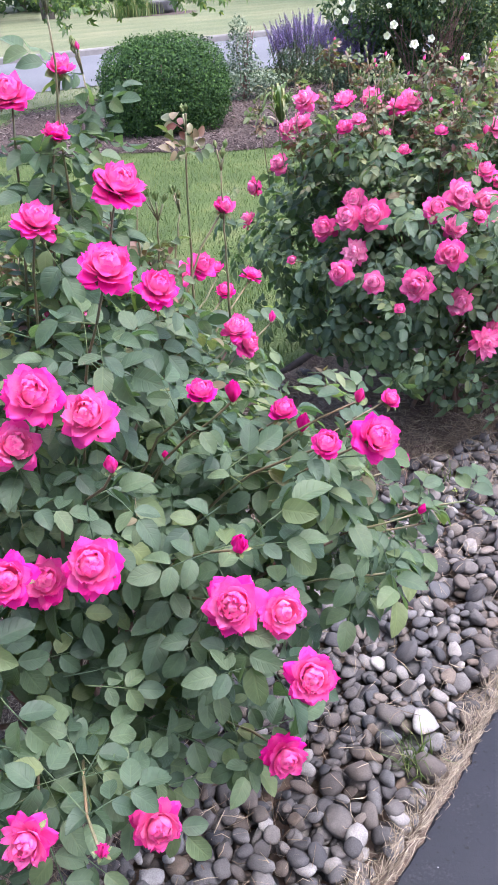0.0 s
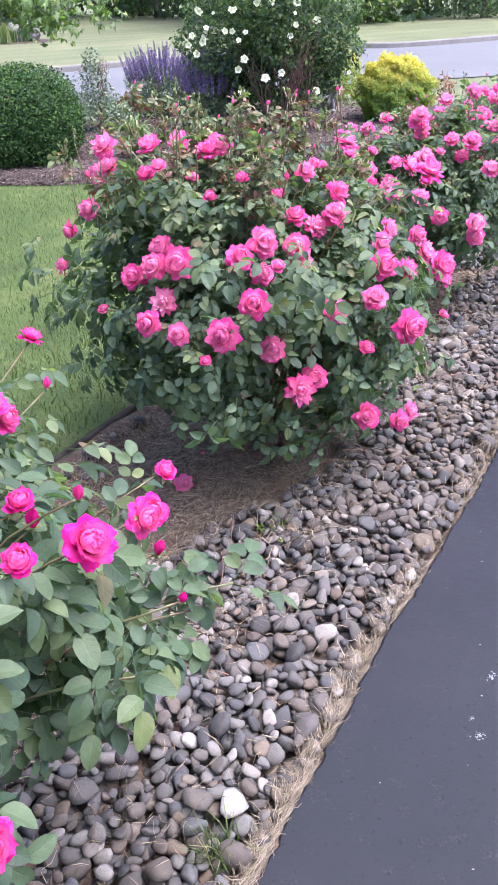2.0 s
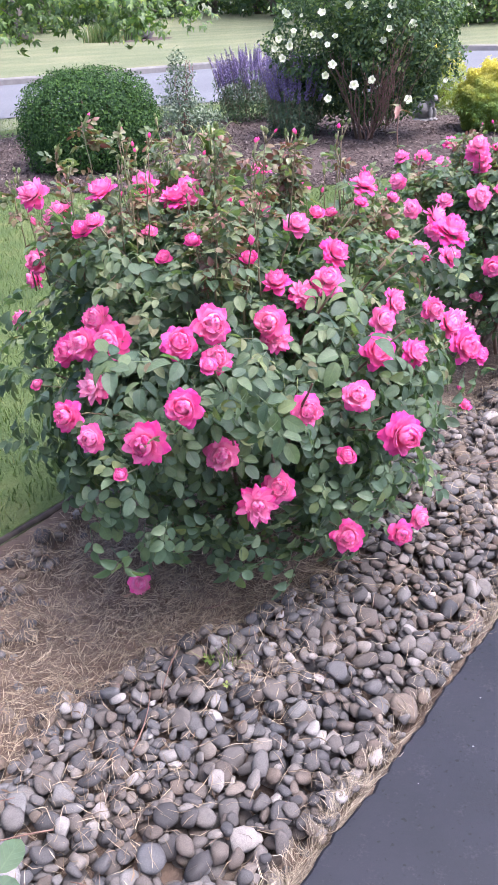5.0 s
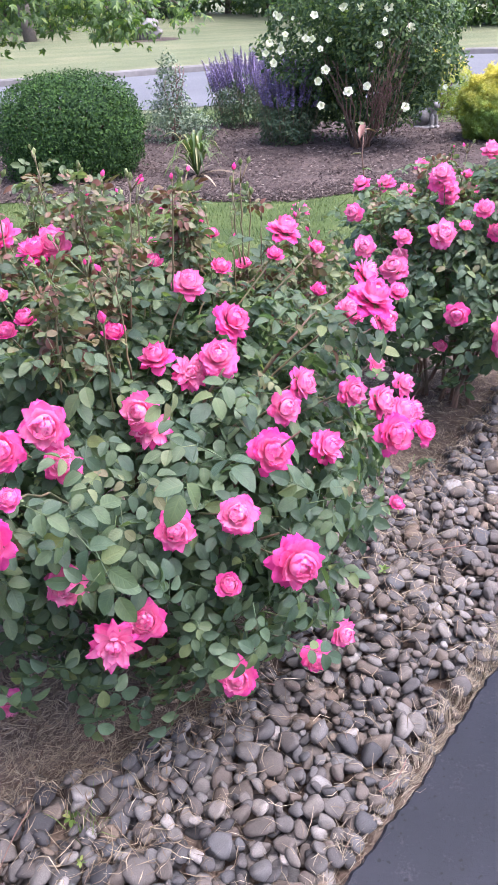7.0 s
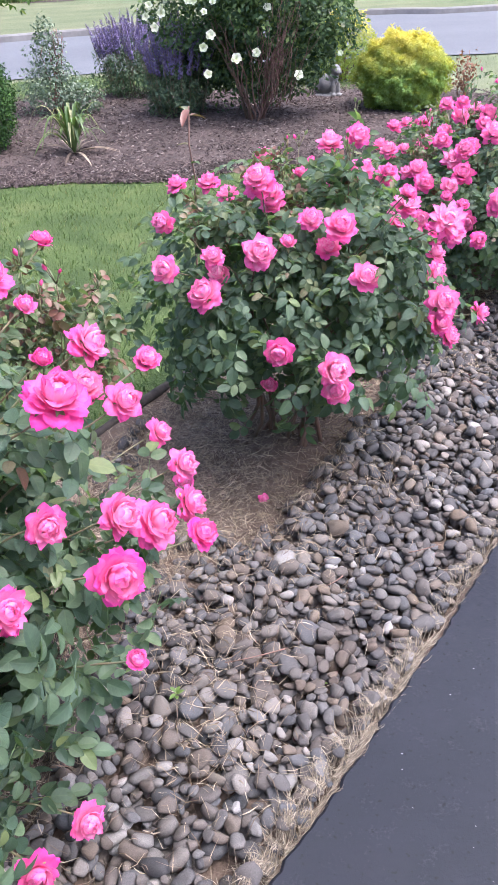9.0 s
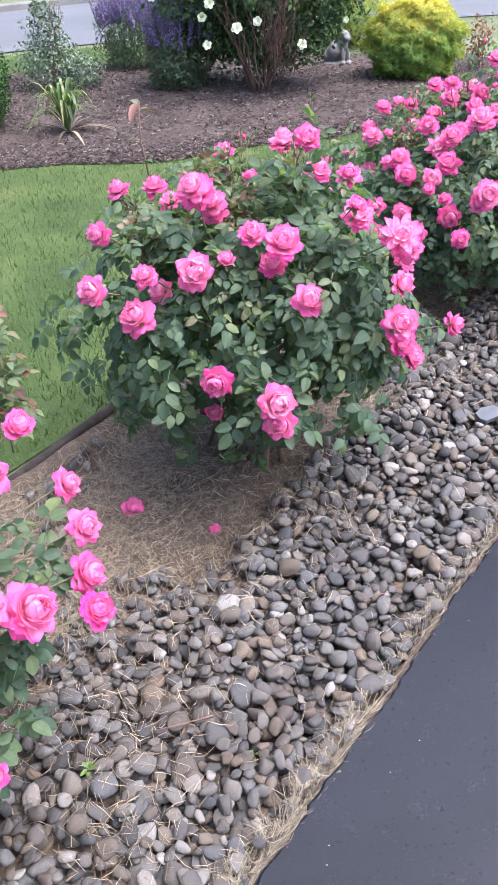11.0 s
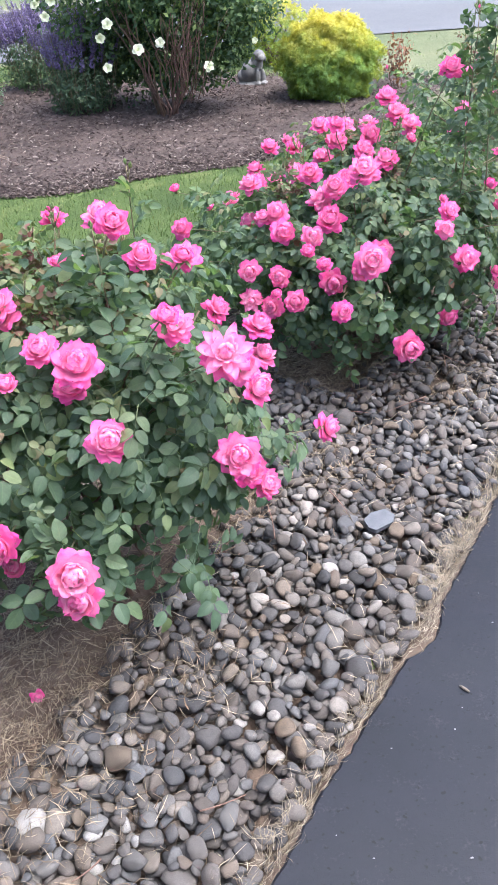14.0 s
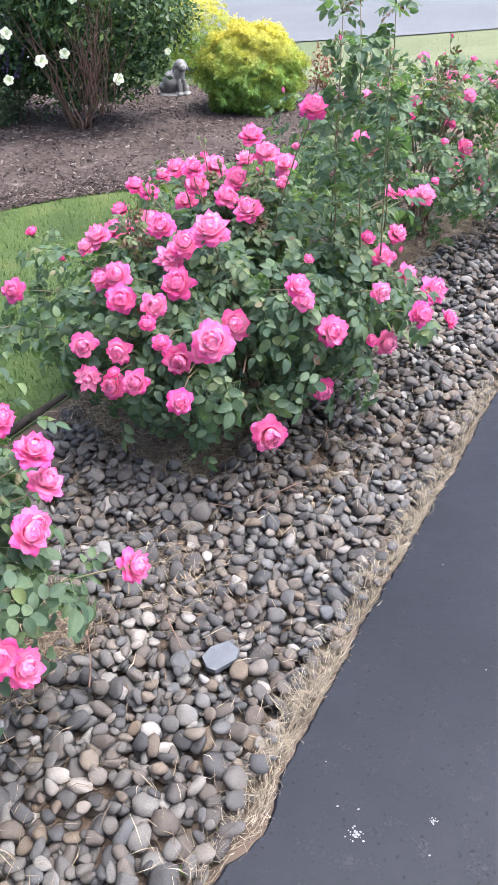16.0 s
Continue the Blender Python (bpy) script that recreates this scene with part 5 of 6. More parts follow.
n = 30000
u, v = r.uniform(-0.3, 7.0, n), r.uniform(0.25, 1.28, n)
keep = r.random(n) < 0.6 * np.clip(1.1 - 1.25 * pebble_share(u, v), 0.05, 1)
litter = piece("leaf_litter", mesh_of("leaf_litter", *strands(keep.sum(), u[keep], v[keep], 0.008, 0.032, 0.003, r, (0.0010, 0.0026)), LITTER, False))
tagged(litter, "brown leaf litter and bark crumbs under the roses", "leaf litter", kind="stuff")

# a few loose twigs
for k in range(28):
    u, v = np.array([r.uniform(0.1, 6.0)]), np.array([r.uniform(0.03, 0.75)])
    yaw, ln = r.uniform(0, 6.28), r.uniform(0.06, 0.20)
    s = np.linspace(-0.5, 0.5, 6)
    uu, vv = u + np.cos(yaw + 0.15 * s * r.normal()) * ln * s, v + np.sin(yaw + 0.15 * s * r.normal()) * ln * s
    z = surface(uu, np.clip(vv, 0.0, 1.25)).max() + 0.003 + 0.010 * r.random() * (s + 0.5)
    x, y = bed_xy(uu, vv)
    tw = piece("twig", mesh_of("twig", *tube_arrays(np.stack([x, y, z + 0 * x], -1), np.linspace(0.0019, 0.0009, 6), 5), TWIG))
    tagged(tw, "thin dry brown twig lying on pebbles", "twig", "twigs on the bed")


def blades(points, lo, hi, wide, r, lean=0.5):
    """Upright grass blades at N x 3 points: five corners and three triangles each."""
    n = len(points)
    h, w = r.uniform(lo, hi, n), r.uniform(*wide, n)
    a, la = r.uniform(0, 6.28, n), r.uniform(0, 6.28, n)
    side = np.stack([np.cos(a) * w, np.sin(a) * w, 0 * a], -1)
    tip = np.stack([np.cos(la) * h * lean * r.random(n), np.sin(la) * h * lean * r.random(n), h], -1)
    mid = tip * np.array((0.35, 0.35, 0.58))
    V = np.stack([points - side, points + side, points + mid - side * 0.75, points + mid + side * 0.75, points + tip], 1).reshape(-1, 3)
    b = np.arange(n) * 5
    F = np.concatenate([np.stack([b, b + 1, b + 3], -1), np.stack([b, b + 3, b + 2], -1), np.stack([b + 2, b + 3, b + 4], -1)])
    return V, F


# green tufts on the pebbles and the slate
for k, (u, v, n, h) in enumerate(((0.53, 0.075, 60, 0.07), (1.48, 0.46, 14, 0.05), (4.22, 0.10, 10, 0.03))):
    x, y = bed_xy(u + r.normal(0, 0.022, n), v + r.normal(0, 0.016, n))
    z0 = float(surface(np.array([u]), np.array([v]))[0])
    tuft = piece("grass_tuft", mesh_of("grass_tuft", *blades(np.stack([x, y, 0 * x + z0 - 0.02], -1), h * 0.6, h + 0.02, (0.0012, 0.002), r, 1.4), GRASS, False))
    tagged(tuft, "small tuft of green grass among the pebbles", "grass tuft", "grass tufts on the bed")
for k, (u, v, n, size) in enumerate(((3.67, 0.067, 8, 0.018), (1.485, 0.520, 9, 0.020), (1.423, 0.416, 5, 0.012), (2.704, 0.172, 5, 0.012), (2.469, 0.395, 6, 0.018))):
    x, y = bed_xy(u, v)
    z0 = float(surface(np.array([u]), np.array([v]))[0])
    sprout = thing("weed_sprout", (x, y, z0 - 0.004), "small bright green weed seedling between pebbles", "weed", "weeds on the bed")
    for j in range(n):
        h = size * r.uniform(0.3, 1.0)
        piece("leaf", mesh_of("leaf", *leaflet(size * r.uniform(0.7, 1.1), size * 0.5, 0.3, 0.2), SPROUT), sprout, pose(0, 0, h, r.uniform(5, 45), 0, 137 * j) @ pose(0, 0.002, 0))
        piece("stem", mesh_of("stem", *tube_arrays(((0, 0, -0.005), (0, 0, h * 0.5), (0, 0, h)), (0.0009, 0.0008, 0.0006), 4), STEM), sprout)
bm = bmesh.new()
outline = [(-0.050, -0.018), (-0.035, -0.040), (0.030, -0.036), (0.052, -0.012), (0.040, 0.026), (-0.012, 0.034), (-0.046, 0.018)]
lo_, hi_ = [bm.verts.new((x, y, 0)) for x, y in outline], [bm.verts.new((x * 0.97, y * 0.97, 0.014)) for x, y in outline]
bm.faces.new(list(reversed(lo_)))
bm.faces.new(hi_)
for k in range(7):
    bm.faces.new((lo_[k], lo_[(k + 1) % 7], hi_[(k + 1) % 7], hi_[k]))
slate = part("slate_chip", bm, SLATE, smooth=False)
x, y = bed_xy(4.10, 0.245)
slate.matrix_basis = pose(x, y, float(surface(4.10 + np.array((-0.03, 0, 0.03, 0, 0)), 0.245 + np.array((0, 0.03, 0, -0.03, 0))).max()) - 0.004, 6, -5, 20) @ Matrix.Scale(0.85, 4)
tagged(slate, "flat blue-grey slate chip lying on the pebbles", "stone")

# fallen blooms on the soil
for at, s, lean in (((0.266, 2.389), 0.037, 35), ((1.16, 3.68), 0.034, 30), ((1.40, 3.57), 0.017, 60), ((0.34, 2.56), 0.008, 80)):
    u = float(np.dot(np.array(at) - EDGE0, ALONG))
    v = float(np.dot(np.array(at) - EDGE0, ACROSS))
    z = float(surface(np.array([u]), np.array([v]))[0])
    fallen = thing("fallen_rose", (*at, z), "fallen pink rose lying on the bed", "fallen rose", "fallen roses")
    b = piece("rose_bloom", OPEN_MESHES[1 if s > 0.03 else 4], fallen, pose(0, 0, s * 0.45, lean, -20, 40) @ Matrix.Scale(s, 4))
    piece("calyx", CALYX_OPEN[0], b)

# specks and splashes on the drive
for k in range(70):
    u, v = r.uniform(0.3, 6.0), -abs(r.normal(0.0, 0.38)) - 0.05
    if v < -1.2:
        continue
    bm = bmesh.new()
    bmesh.ops.create_icosphere(bm, subdivisions=1, radius=1.0)
    s = r.uniform(0.0008, 0.0020)
    for w in bm.verts:
        w.co = Vector((w.co.x * s * r.uniform(0.7, 2.2), w.co.y * s * r.uniform(0.6, 1.3), w.co.z * s * 0.4))
    o = part("white_speck", bm, SPLASH)
    o.location = bed(u, v, 0.001)
    tagged(o, "tiny white speck on the black drive", "speck", "specks on the drive")
for u, v, s in ((1.195, -0.245, 0.013), (1.022, -0.268, 0.014), (1.06, -0.24, 0.006), (3.86, -0.185, 0.016), (5.05, -0.20, 0.010), (3.95, -0.30, 0.008)):
    bm = bmesh.new()
    for k in range(46):
        d, turn, size = abs(r.normal(0, 0.7)) * s, r.uniform(0, 6.28), r.uniform(0.04, 0.17) * s
        ring = [bm.verts.new((math.cos(turn) * d + math.cos(q / 7 * 6.283) * size * r.uniform(0.5, 1.2), math.sin(turn) * d * 0.8 + math.sin(q / 7 * 6.283) * size * r.uniform(0.5, 1.2), 0.0008)) for q in range(7)]
        bm.faces.new(ring)
    o = part("white_splash", bm, SPLASH)
    o.location = bed(u, v, 0.0005)
    tagged(o, "dried white splash on the black drive", "splash")
x, y = bed_xy(np.linspace(3.681, 3.675, 4), np.linspace(-0.129, -0.153, 4))
tagged(piece("stick", mesh_of("stick", *tube_arrays(np.stack([x, y, 0 * x + 0.004], -1), (0.002, 0.0035, 0.0035, 0.002), 6), TRUNK)), "short grey stick lying on the drive", "stick")

# ---- lawn blades ----
r = np.random.default_rng(41)
def inside_island(x, y):
    a = np.array([island_near(k) for k in x])
    b = np.array([island_far(k) for k in x])
    return (y > a + 0.02) & (y < b - 0.02) & (x > -2.55) & (x < 4.25)


def near_line(x):
    return np.interp(x, [p[0] for p in NEAR], [p[1] for p in NEAR])


bm = bmesh.new()
us, vs = np.arange(-6, 17, 0.2), np.r_[1.33, np.arange(1.45, 9.0, 0.16)]
GU, GV = np.meshgrid(us, vs, indexing="ij")
gx, gy = bed_xy(GU, GV)
lx, ly = level(gx, gy)
good = (ly < near_line(lx) - 0.1) & ~((lx > 3.1 + 0.25 * lumpy(gx, gy, 2.0, 6)) & (ly > 8.4)) & (lx > -5)
gz = land_z(GU, GV) + 0.006
verts = {}
for i in range(len(us) - 1):
    for j in range(len(vs) - 1):
        corners = ((i, j), (i + 1, j), (i + 1, j + 1), (i, j + 1))
        if all(good[c] for c in corners):
            for c in corners:
                if c not in verts:
                    verts[c] = bm.verts.new((gx[c], gy[c], gz[c]))
            bm.faces.new([verts[c] for c in corners])
tagged(part("lawn_turf", bm, TURF, smooth=False), "green turf under the near lawn", "lawn", kind="structure")
n = 300000
x, y = r.uniform(-4.0, 10.5, n), 2.2 + (15.6 - 2.2) * r.random(n) ** 1.25
u_, v_ = x * 0.6 + (y - 0.588) * 0.8, -x * 0.8 + (y - 0.588) * 0.6
x0, y0 = level(x, y)
keep = (v_ > 1.335) & (y0 < near_line(x0) - 0.02) & ~inside_island(x0, y0) & ~((x0 > 3.2) & (y0 > 8.6) & (r.random(n) < 0.93)) & (np.abs(x - 1.5) < 1.4 + y * 0.55)
thin = np.clip(1.25 - y / 14, 0.3, 1)
keep &= r.random(n) < thin
x, y, z = x[keep], y[keep], land_z(u_, v_)[keep]
V, F = blades(np.stack([x, y, z - 0.002], -1), 0.022, 0.050, (0.0015, 0.0028), r, 0.8)
tagged(piece("grass", mesh_of("grass", V, F, GRASS, False)), "short green lawn grass beside the bed", "grass", kind="stuff")

# ---- mulch chips ----
n = 34000
x, y = r.uniform(-2.5, 4.2, n), 7.1 + 3.6 * r.random(n) ** 1.2
rim = r.uniform(-2.3, 3.9, 9000)
x, y = np.r_[x, rim], np.r_[y, np.array([island_near(k) for k in rim]) + 0.02 + np.abs(r.normal(0, 0.10, 9000))]
keep = inside_island(x, y)
x, y = x[keep], y[keep]
n = len(x)
inner = np.clip((y - np.array([island_near(k) for k in x])) / 0.13, 0, 1)
chip = (np.array([(-0.5, -0.16, 0), (0.5, -0.10, 0), (0.45, 0.14, 0), (-0.5, 0.12, 0), (-0.2, 0, 0.16), (0.3, 0.02, 0.14)]),
        np.array([(0, 1, 5), (0, 5, 4), (1, 2, 5), (2, 3, 4), (2, 4, 5), (3, 0, 4)]))
nrm = r.normal(0, 0.35, (n, 3)) + np.array((0, 0, 1))
V, F = joined([chip], np.zeros(n, int), frames(np.stack([x, y, -0.002 + 0.054 * inner + 0.012 * r.random(n)], -1), nrm, r.normal(0, 1, (n, 3)), r.uniform(0.012, 0.040, n)))
mulch_chips = piece("mulch_chips", mesh_of("mulch_chips", V, F, CHIP, False))
tagged(mulch_chips, "shredded dark bark chips covering the island", "mulch", kind="stuff")


# ---- plants of the island ----
BED_THINGS = {ob.name for ob in bpy.data.objects}
def crown(r, n, centre, half, lumps=0.14, shellness=0.75, low=-1.0, freq=4.0, power=2.0):
    """Points and outward directions over a lumpy ellipsoid, most of them near its skin."""
    d = r.normal(0, 1, (n, 3))
    d /= np.linalg.norm(d, axis=1, keepdims=True)
    d = d[d[:, 2] > low]
    k = np.where(r.random(len(d)) < shellness, r.uniform(0.90, 1.03, len(d)), r.uniform(0.45, 0.92, len(d)))
    s = r.uniform(0, 6, 3)
    lump = 1 + lumps * (np.sin(d[:, 0] * freq + s[0]) * np.sin(d[:, 1] * freq * 1.2 + s[1]) + 0.7 * np.sin(d[:, 2] * freq * 1.6 + d[:, 0] * freq + s[2]))
    k = k * (np.abs(d) ** power).sum(1) ** (-1 / power)
    return np.asarray(centre) + d * np.asarray(half) * (k * lump)[:, None], d


def leaf_cloud(r, at, out, size, shape, up=0.4, scatter=0.5):
    n = len(at)
    nrm = out * 0.8 + np.array((0, 0, up)) + r.normal(0, scatter, (n, 3))
    ahead = out * 0.4 + r.normal(0, 0.8, (n, 3))
    return joined([shape], np.zeros(n, int), frames(at, nrm, ahead, r.uniform(*size, n)))


OVAL = oval_leaf(1.0, 0.52)
NARROW = oval_leaf(1.0, 0.30, 0.4, 0.3)


def woody(root, r, n, spread, height, radius, mat, name="stem", wob=0.02):
    for k in range(n):
        a = r.uniform(0, 6.28)
        foot = np.array((math.cos(a), math.sin(a), 0)) * spread * 0.22 * r.random()
        tip = np.array((math.cos(a) * spread, math.sin(a) * spread, height * r.uniform(0.75, 1.05)))
        pts = arc(foot - np.array((0, 0, 0.02)), tip, 0.05, 8, wob, r)
        piece(name, mesh_of(name, *tube_arrays(pts, np.linspace(radius, radius * 0.3, 8), 6), mat), root)


r = np.random.default_rng(51)
# clipped box ball
box = thing("boxwood_shrub", (-0.755, 8.02, 0.0), "dense rounded dark green clipped boxwood shrub on mulch", "shrub")
at, out = crown(r, 26000, (0, 0, 0.37), (0.560, 0.545, 0.435), 0.035, 0.80, -0.80, 9, 2.7)
piece("foliage", mesh_of("foliage", *leaf_cloud(r, at, out, (0.017, 0.031), OVAL, 0.35, 0.55), BOX_LEAF), box)
at, out = crown(r, 2600, (0, 0, 0.37), (0.572, 0.557, 0.45), 0.05, 1.0, -0.5, 9, 2.7)
piece("new_growth", mesh_of("new_growth", *leaf_cloud(r, at, out, (0.020, 0.036), NARROW, 0.7, 0.5), BOX_LEAF), box)
at, out = crown(r, 7000, (0, 0, 0.37), (0.46, 0.44, 0.36), 0.05, 0.9, -0.9, 5, 2.7)
piece("inner_foliage", mesh_of("inner_foliage", *leaf_cloud(r, at, out, (0.040, 0.065), OVAL, 0.1, 0.5), BOX_LEAF), box)
woody(box, r, 9, 0.42, 0.6, 0.014, BARK)

# small upright variegated shrub
euo = thing("variegated_shrub", (-0.11, 9.42, 0.02), "loose upright grey-green variegated shrub", "shrub")
sets = []
for cz, hw, hh, nn_ in ((0.22, 0.27, 0.24, 1700), (0.42, 0.17, 0.26, 1100), (0.66, 0.10, 0.16, 330)):
    sets.append(leaf_cloud(r, *crown(r, nn_, (0.0, 0, cz), (hw, hw * 0.9, hh), 0.2, 0.6, -0.9, 6), (0.022, 0.040), OVAL, 0.4, 0.6))
sets.append(leaf_cloud(r, *crown(r, 800, (0.26, -0.05, 0.16), (0.17, 0.16, 0.13), 0.2, 0.6, -0.9, 6), (0.022, 0.040), OVAL, 0.4, 0.6))
piece("foliage", mesh_of("foliage", *merge(*sets), GREY_LEAF), euo)
woody(euo, r, 8, 0.15, 0.78, 0.007, TWIG)


def spikes(name, at, half, base_h, n, tall, seed, label, leaves, lw):
    """Flowering sage: a leafy mound with upright spikes of small florets."""
    r = np.random.default_rng(seed)
    root = thing(name, at, label, "perennial", "flowering sages")
    pts, out = crown(r, leaves, (0, 0, base_h * 0.5), (half[0], half[1], base_h * 0.55), 0.15, 0.6, -0.85, 5)
    piece("foliage", mesh_of("foliage", *leaf_cloud(r, pts, out, lw, NARROW, 0.4, 0.6), SAGE_LEAF), root)
    floret = (np.array([(0, 0, 0), (-0.5, 0.8, 0.1), (0.5, 0.8, 0.1), (0, 1.1, 0.6), (0, 0.7, -0.4)]), np.array([(0, 2, 3), (0, 3, 1), (0, 1, 4), (0, 4, 2), (1, 3, 4), (2, 4, 3)]))
    for k in range(n):
        a, d = r.uniform(0, 6.28), math.sqrt(r.random())
        foot = np.array((math.cos(a) * half[0] * d * 0.85, math.sin(a) * half[1] * d * 0.85, base_h * (0.95 - 0.35 * d)))
        h = r.uniform(*tall)
        tip = foot + np.array((math.cos(a) * 0.13 * d * h / 0.25 + r.normal(0, 0.01), math.sin(a) * 0.06 * d, h))
        line = arc(foot - np.array((0, 0, base_h * 0.5)), tip, 0.01, 7, 0.003, r)
        spike = piece("flower_spike", mesh_of("flower_spike", *tube_arrays(line, np.linspace(0.003, 0.0015, 7), 4), STEM), root)
        m = 62
        s = r.uniform(0.42, 1.0, m)
        base = foot + (tip - foot) * ((s - 0.25) / 0.75)[:, None]
        ang = r.uniform(0, 6.28, m)
        way = np.stack([np.cos(ang), np.sin(ang), 0 * ang + 0.35], -1)
        size = 0.021 * (1.15 - 0.75 * (s - 0.42) / 0.58)
        V, F = joined([floret], np.zeros(m, int), frames(base, np.array((0, 0, 1.0)) + 0 * way, way, size))
        tagged(piece("floret_spire", mesh_of("floret_spire", V, F, SAGE_FLOWER), spike, None, "violet-blue florets"), kind="stuff")
    return root


spikes("flowering_sage", (0.60, 10.28, 0.03), (0.40, 0.32), 0.52, 105, (0.22, 0.36), 61, "clump of violet-blue flowering sage on mulch", 4200, (0.03, 0.055))
spikes("flowering_sage", (1.00, 9.12, 0.03), (0.26, 0.24), 0.46, 62, (0.26, 0.42), 62, "dense dark violet flowering sage beside the white rose", 3400, (0.03, 0.055))


def flower5(r):
    sets = []
    for k, (n, ln, wd, a1) in enumerate(((5, 1.0, 1.0, 85), (5, 0.8, 0.8, 60), (4, 0.5, 0.5, 25))):
        t0 = r.uniform(0, 360)
        for i in range(n):
            sets.append(turned(petal(ln, wd, 40, a1 + r.normal(0, 6), 0.4, 0.0, 0.03, r, 4, 3), pose(0, 0, 0.03 * k, 0, 0, t0 + 360 * i / n)))
    return merge(*sets)


# tall white-flowering shrub rose
wr = thing("white_rose_shrub", (1.66, 8.80, 0.02), "tall dark green shrub rose with scattered white flowers", "rose shrub")
sets = []
for c, h, nn_ in (((-0.42, 0.40, 0.86), (0.48, 0.46, 0.44), 4300), ((0.26, 0.05, 0.92), (0.56, 0.52, 0.46), 5600), ((-0.05, 0, 1.30), (0.62, 0.52, 0.42), 4600),
                  ((-0.42, 0.62, 0.42), (0.36, 0.34, 0.28), 1700), ((0.52, 0.1, 0.74), (0.34, 0.34, 0.28), 1600), ((0.0, 0.35, 0.55), (0.55, 0.3, 0.45), 2200), ((0.05, 0.1, 0.30), (0.22, 0.2, 0.16), 600), ((0.36, 0.05, 0.55), (0.28, 0.30, 0.30), 1700), ((-0.34, 0.58, 0.55), (0.42, 0.32, 0.36), 2200), ((0.1, 0.25, 0.6), (0.6, 0.3, 0.4), 2600)):
    sets.append(leaf_cloud(r, *crown(r, nn_, c, h, 0.16, 0.65, -0.95, 5), (0.030, 0.058), OVAL, 0.4, 0.55))
piece("foliage", mesh_of("foliage", *merge(*sets), SHRUB_LEAF), wr)
woody(wr, r, 12, 0.30, 0.75, 0.008, TWIG, wob=0.014)
woody(wr, r, 8, 0.40, 0.9, 0.009, BARK, wob=0.014)
for k in range(52):
    # bare reddish twigs before the leaves
    foot = np.array((0.11 + r.normal(0, 0.06), -0.26 + r.normal(0, 0.05), r.uniform(0.15, 0.45)))
    tip = foot + np.array((r.normal(0.05, 0.10), -0.18 + r.normal(0, 0.06), r.uniform(0.25, 0.62)))
    piece("bare_shoot", mesh_of("bare_shoot", *tube_arrays(arc(foot, tip, 0.02, 6, 0.012, r), np.linspace(0.0032, 0.0012, 6), 4), TWIG), wr)
WHITE = [mesh_of("white_flower", *flower5(r), WHITE_PETAL) for k in range(3)]
SEEN = [(1.30, 8.36, 0.74, 0.05), (1.24, 8.36, 0.66, 0.045), (1.49, 8.36, 0.57, 0.055), (1.64, 8.36, 0.61, 0.045), (1.27, 8.36, 0.47, 0.045), (1.96, 8.36, 0.44, 0.05), (1.14, 8.42, 0.97, 0.04),
        (1.33, 8.42, 0.95, 0.035), (1.73, 8.40, 0.91, 0.04), (1.98, 8.42, 1.02, 0.05), (0.94, 8.45, 0.89, 0.045), (0.85, 8.5, 0.94, 0.04), (0.93, 8.5, 1.13, 0.04), (1.21, 8.42, 1.13, 0.045),
        (1.44, 8.42, 1.18, 0.05), (1.57, 8.42, 1.18, 0.045), (1.80, 8.42, 1.17, 0.05), (1.26, 8.40, 0.89, 0.035), (0.98, 8.45, 1.0, 0.035), (0.82, 8.55, 0.86, 0.04), (0.88, 8.5, 0.79, 0.045),
        (2.33, 8.55, 0.76, 0.03), (2.30, 8.5, 0.57, 0.03)]
for x, y, z, s in SEEN:
    way = Vector((r.normal(0, 0.25), -1, 0.45 + r.normal(0, 0.2)))
    piece("white_flower", WHITE[r.integers(3)], wr, facing(np.array((x, y, z)) - np.array(wr.location), way, s * 0.85, r.uniform(0, 360)))
at, out = crown(r, 260, (-0.04, 0, 1.05), (0.90, 0.66, 0.66), 0.08, 1.0, -0.25, 5)
for p, d in [q for q in zip(at, out) if q[1][1] < 0.3][:30]:
    piece("white_flower", WHITE[r.integers(3)], wr, facing(p * 1.02, Vector(d) + Vector((0, -0.2, 0.4)), r.uniform(0.018, 0.032), r.uniform(0, 360)))


# golden thread cypress
def golden_shrub(at, half, n, seed, label):
    r = np.random.default_rng(seed)
    root = thing("golden_cypress", at, label, "shrub", "golden cypresses")
    pts, out = crown(r, n, (0, 0, half[2]), half, 0.11, 0.72, -0.93, 8)
    spray = merge(*[turned(oval_leaf(1.0, 0.14, 0.6, 0.25), pose(0, 0.1 * k, 0, 6 * k, 0, a)) for k, a in ((0, 0), (1, 38), (1, -38), (2, 30), (2, -26))])
    nrm = out * 0.7 + np.array((0, 0, 0.4)) + r.normal(0, 0.5, pts.shape)
    ahead = out * 0.9 + np.array((0, 0, 0.1)) + r.normal(0, 0.5, pts.shape)
    m = frames(pts, nrm, ahead, r.uniform(0.022, 0.048, len(pts)))
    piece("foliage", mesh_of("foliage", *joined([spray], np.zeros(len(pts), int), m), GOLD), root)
    woody(root, r, 8, half[0] * 0.5, half[2] * 1.3, 0.012, BARK)
    return root


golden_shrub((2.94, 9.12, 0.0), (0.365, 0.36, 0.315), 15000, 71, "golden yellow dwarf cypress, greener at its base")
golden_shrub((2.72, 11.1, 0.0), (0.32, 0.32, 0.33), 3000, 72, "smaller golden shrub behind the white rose")

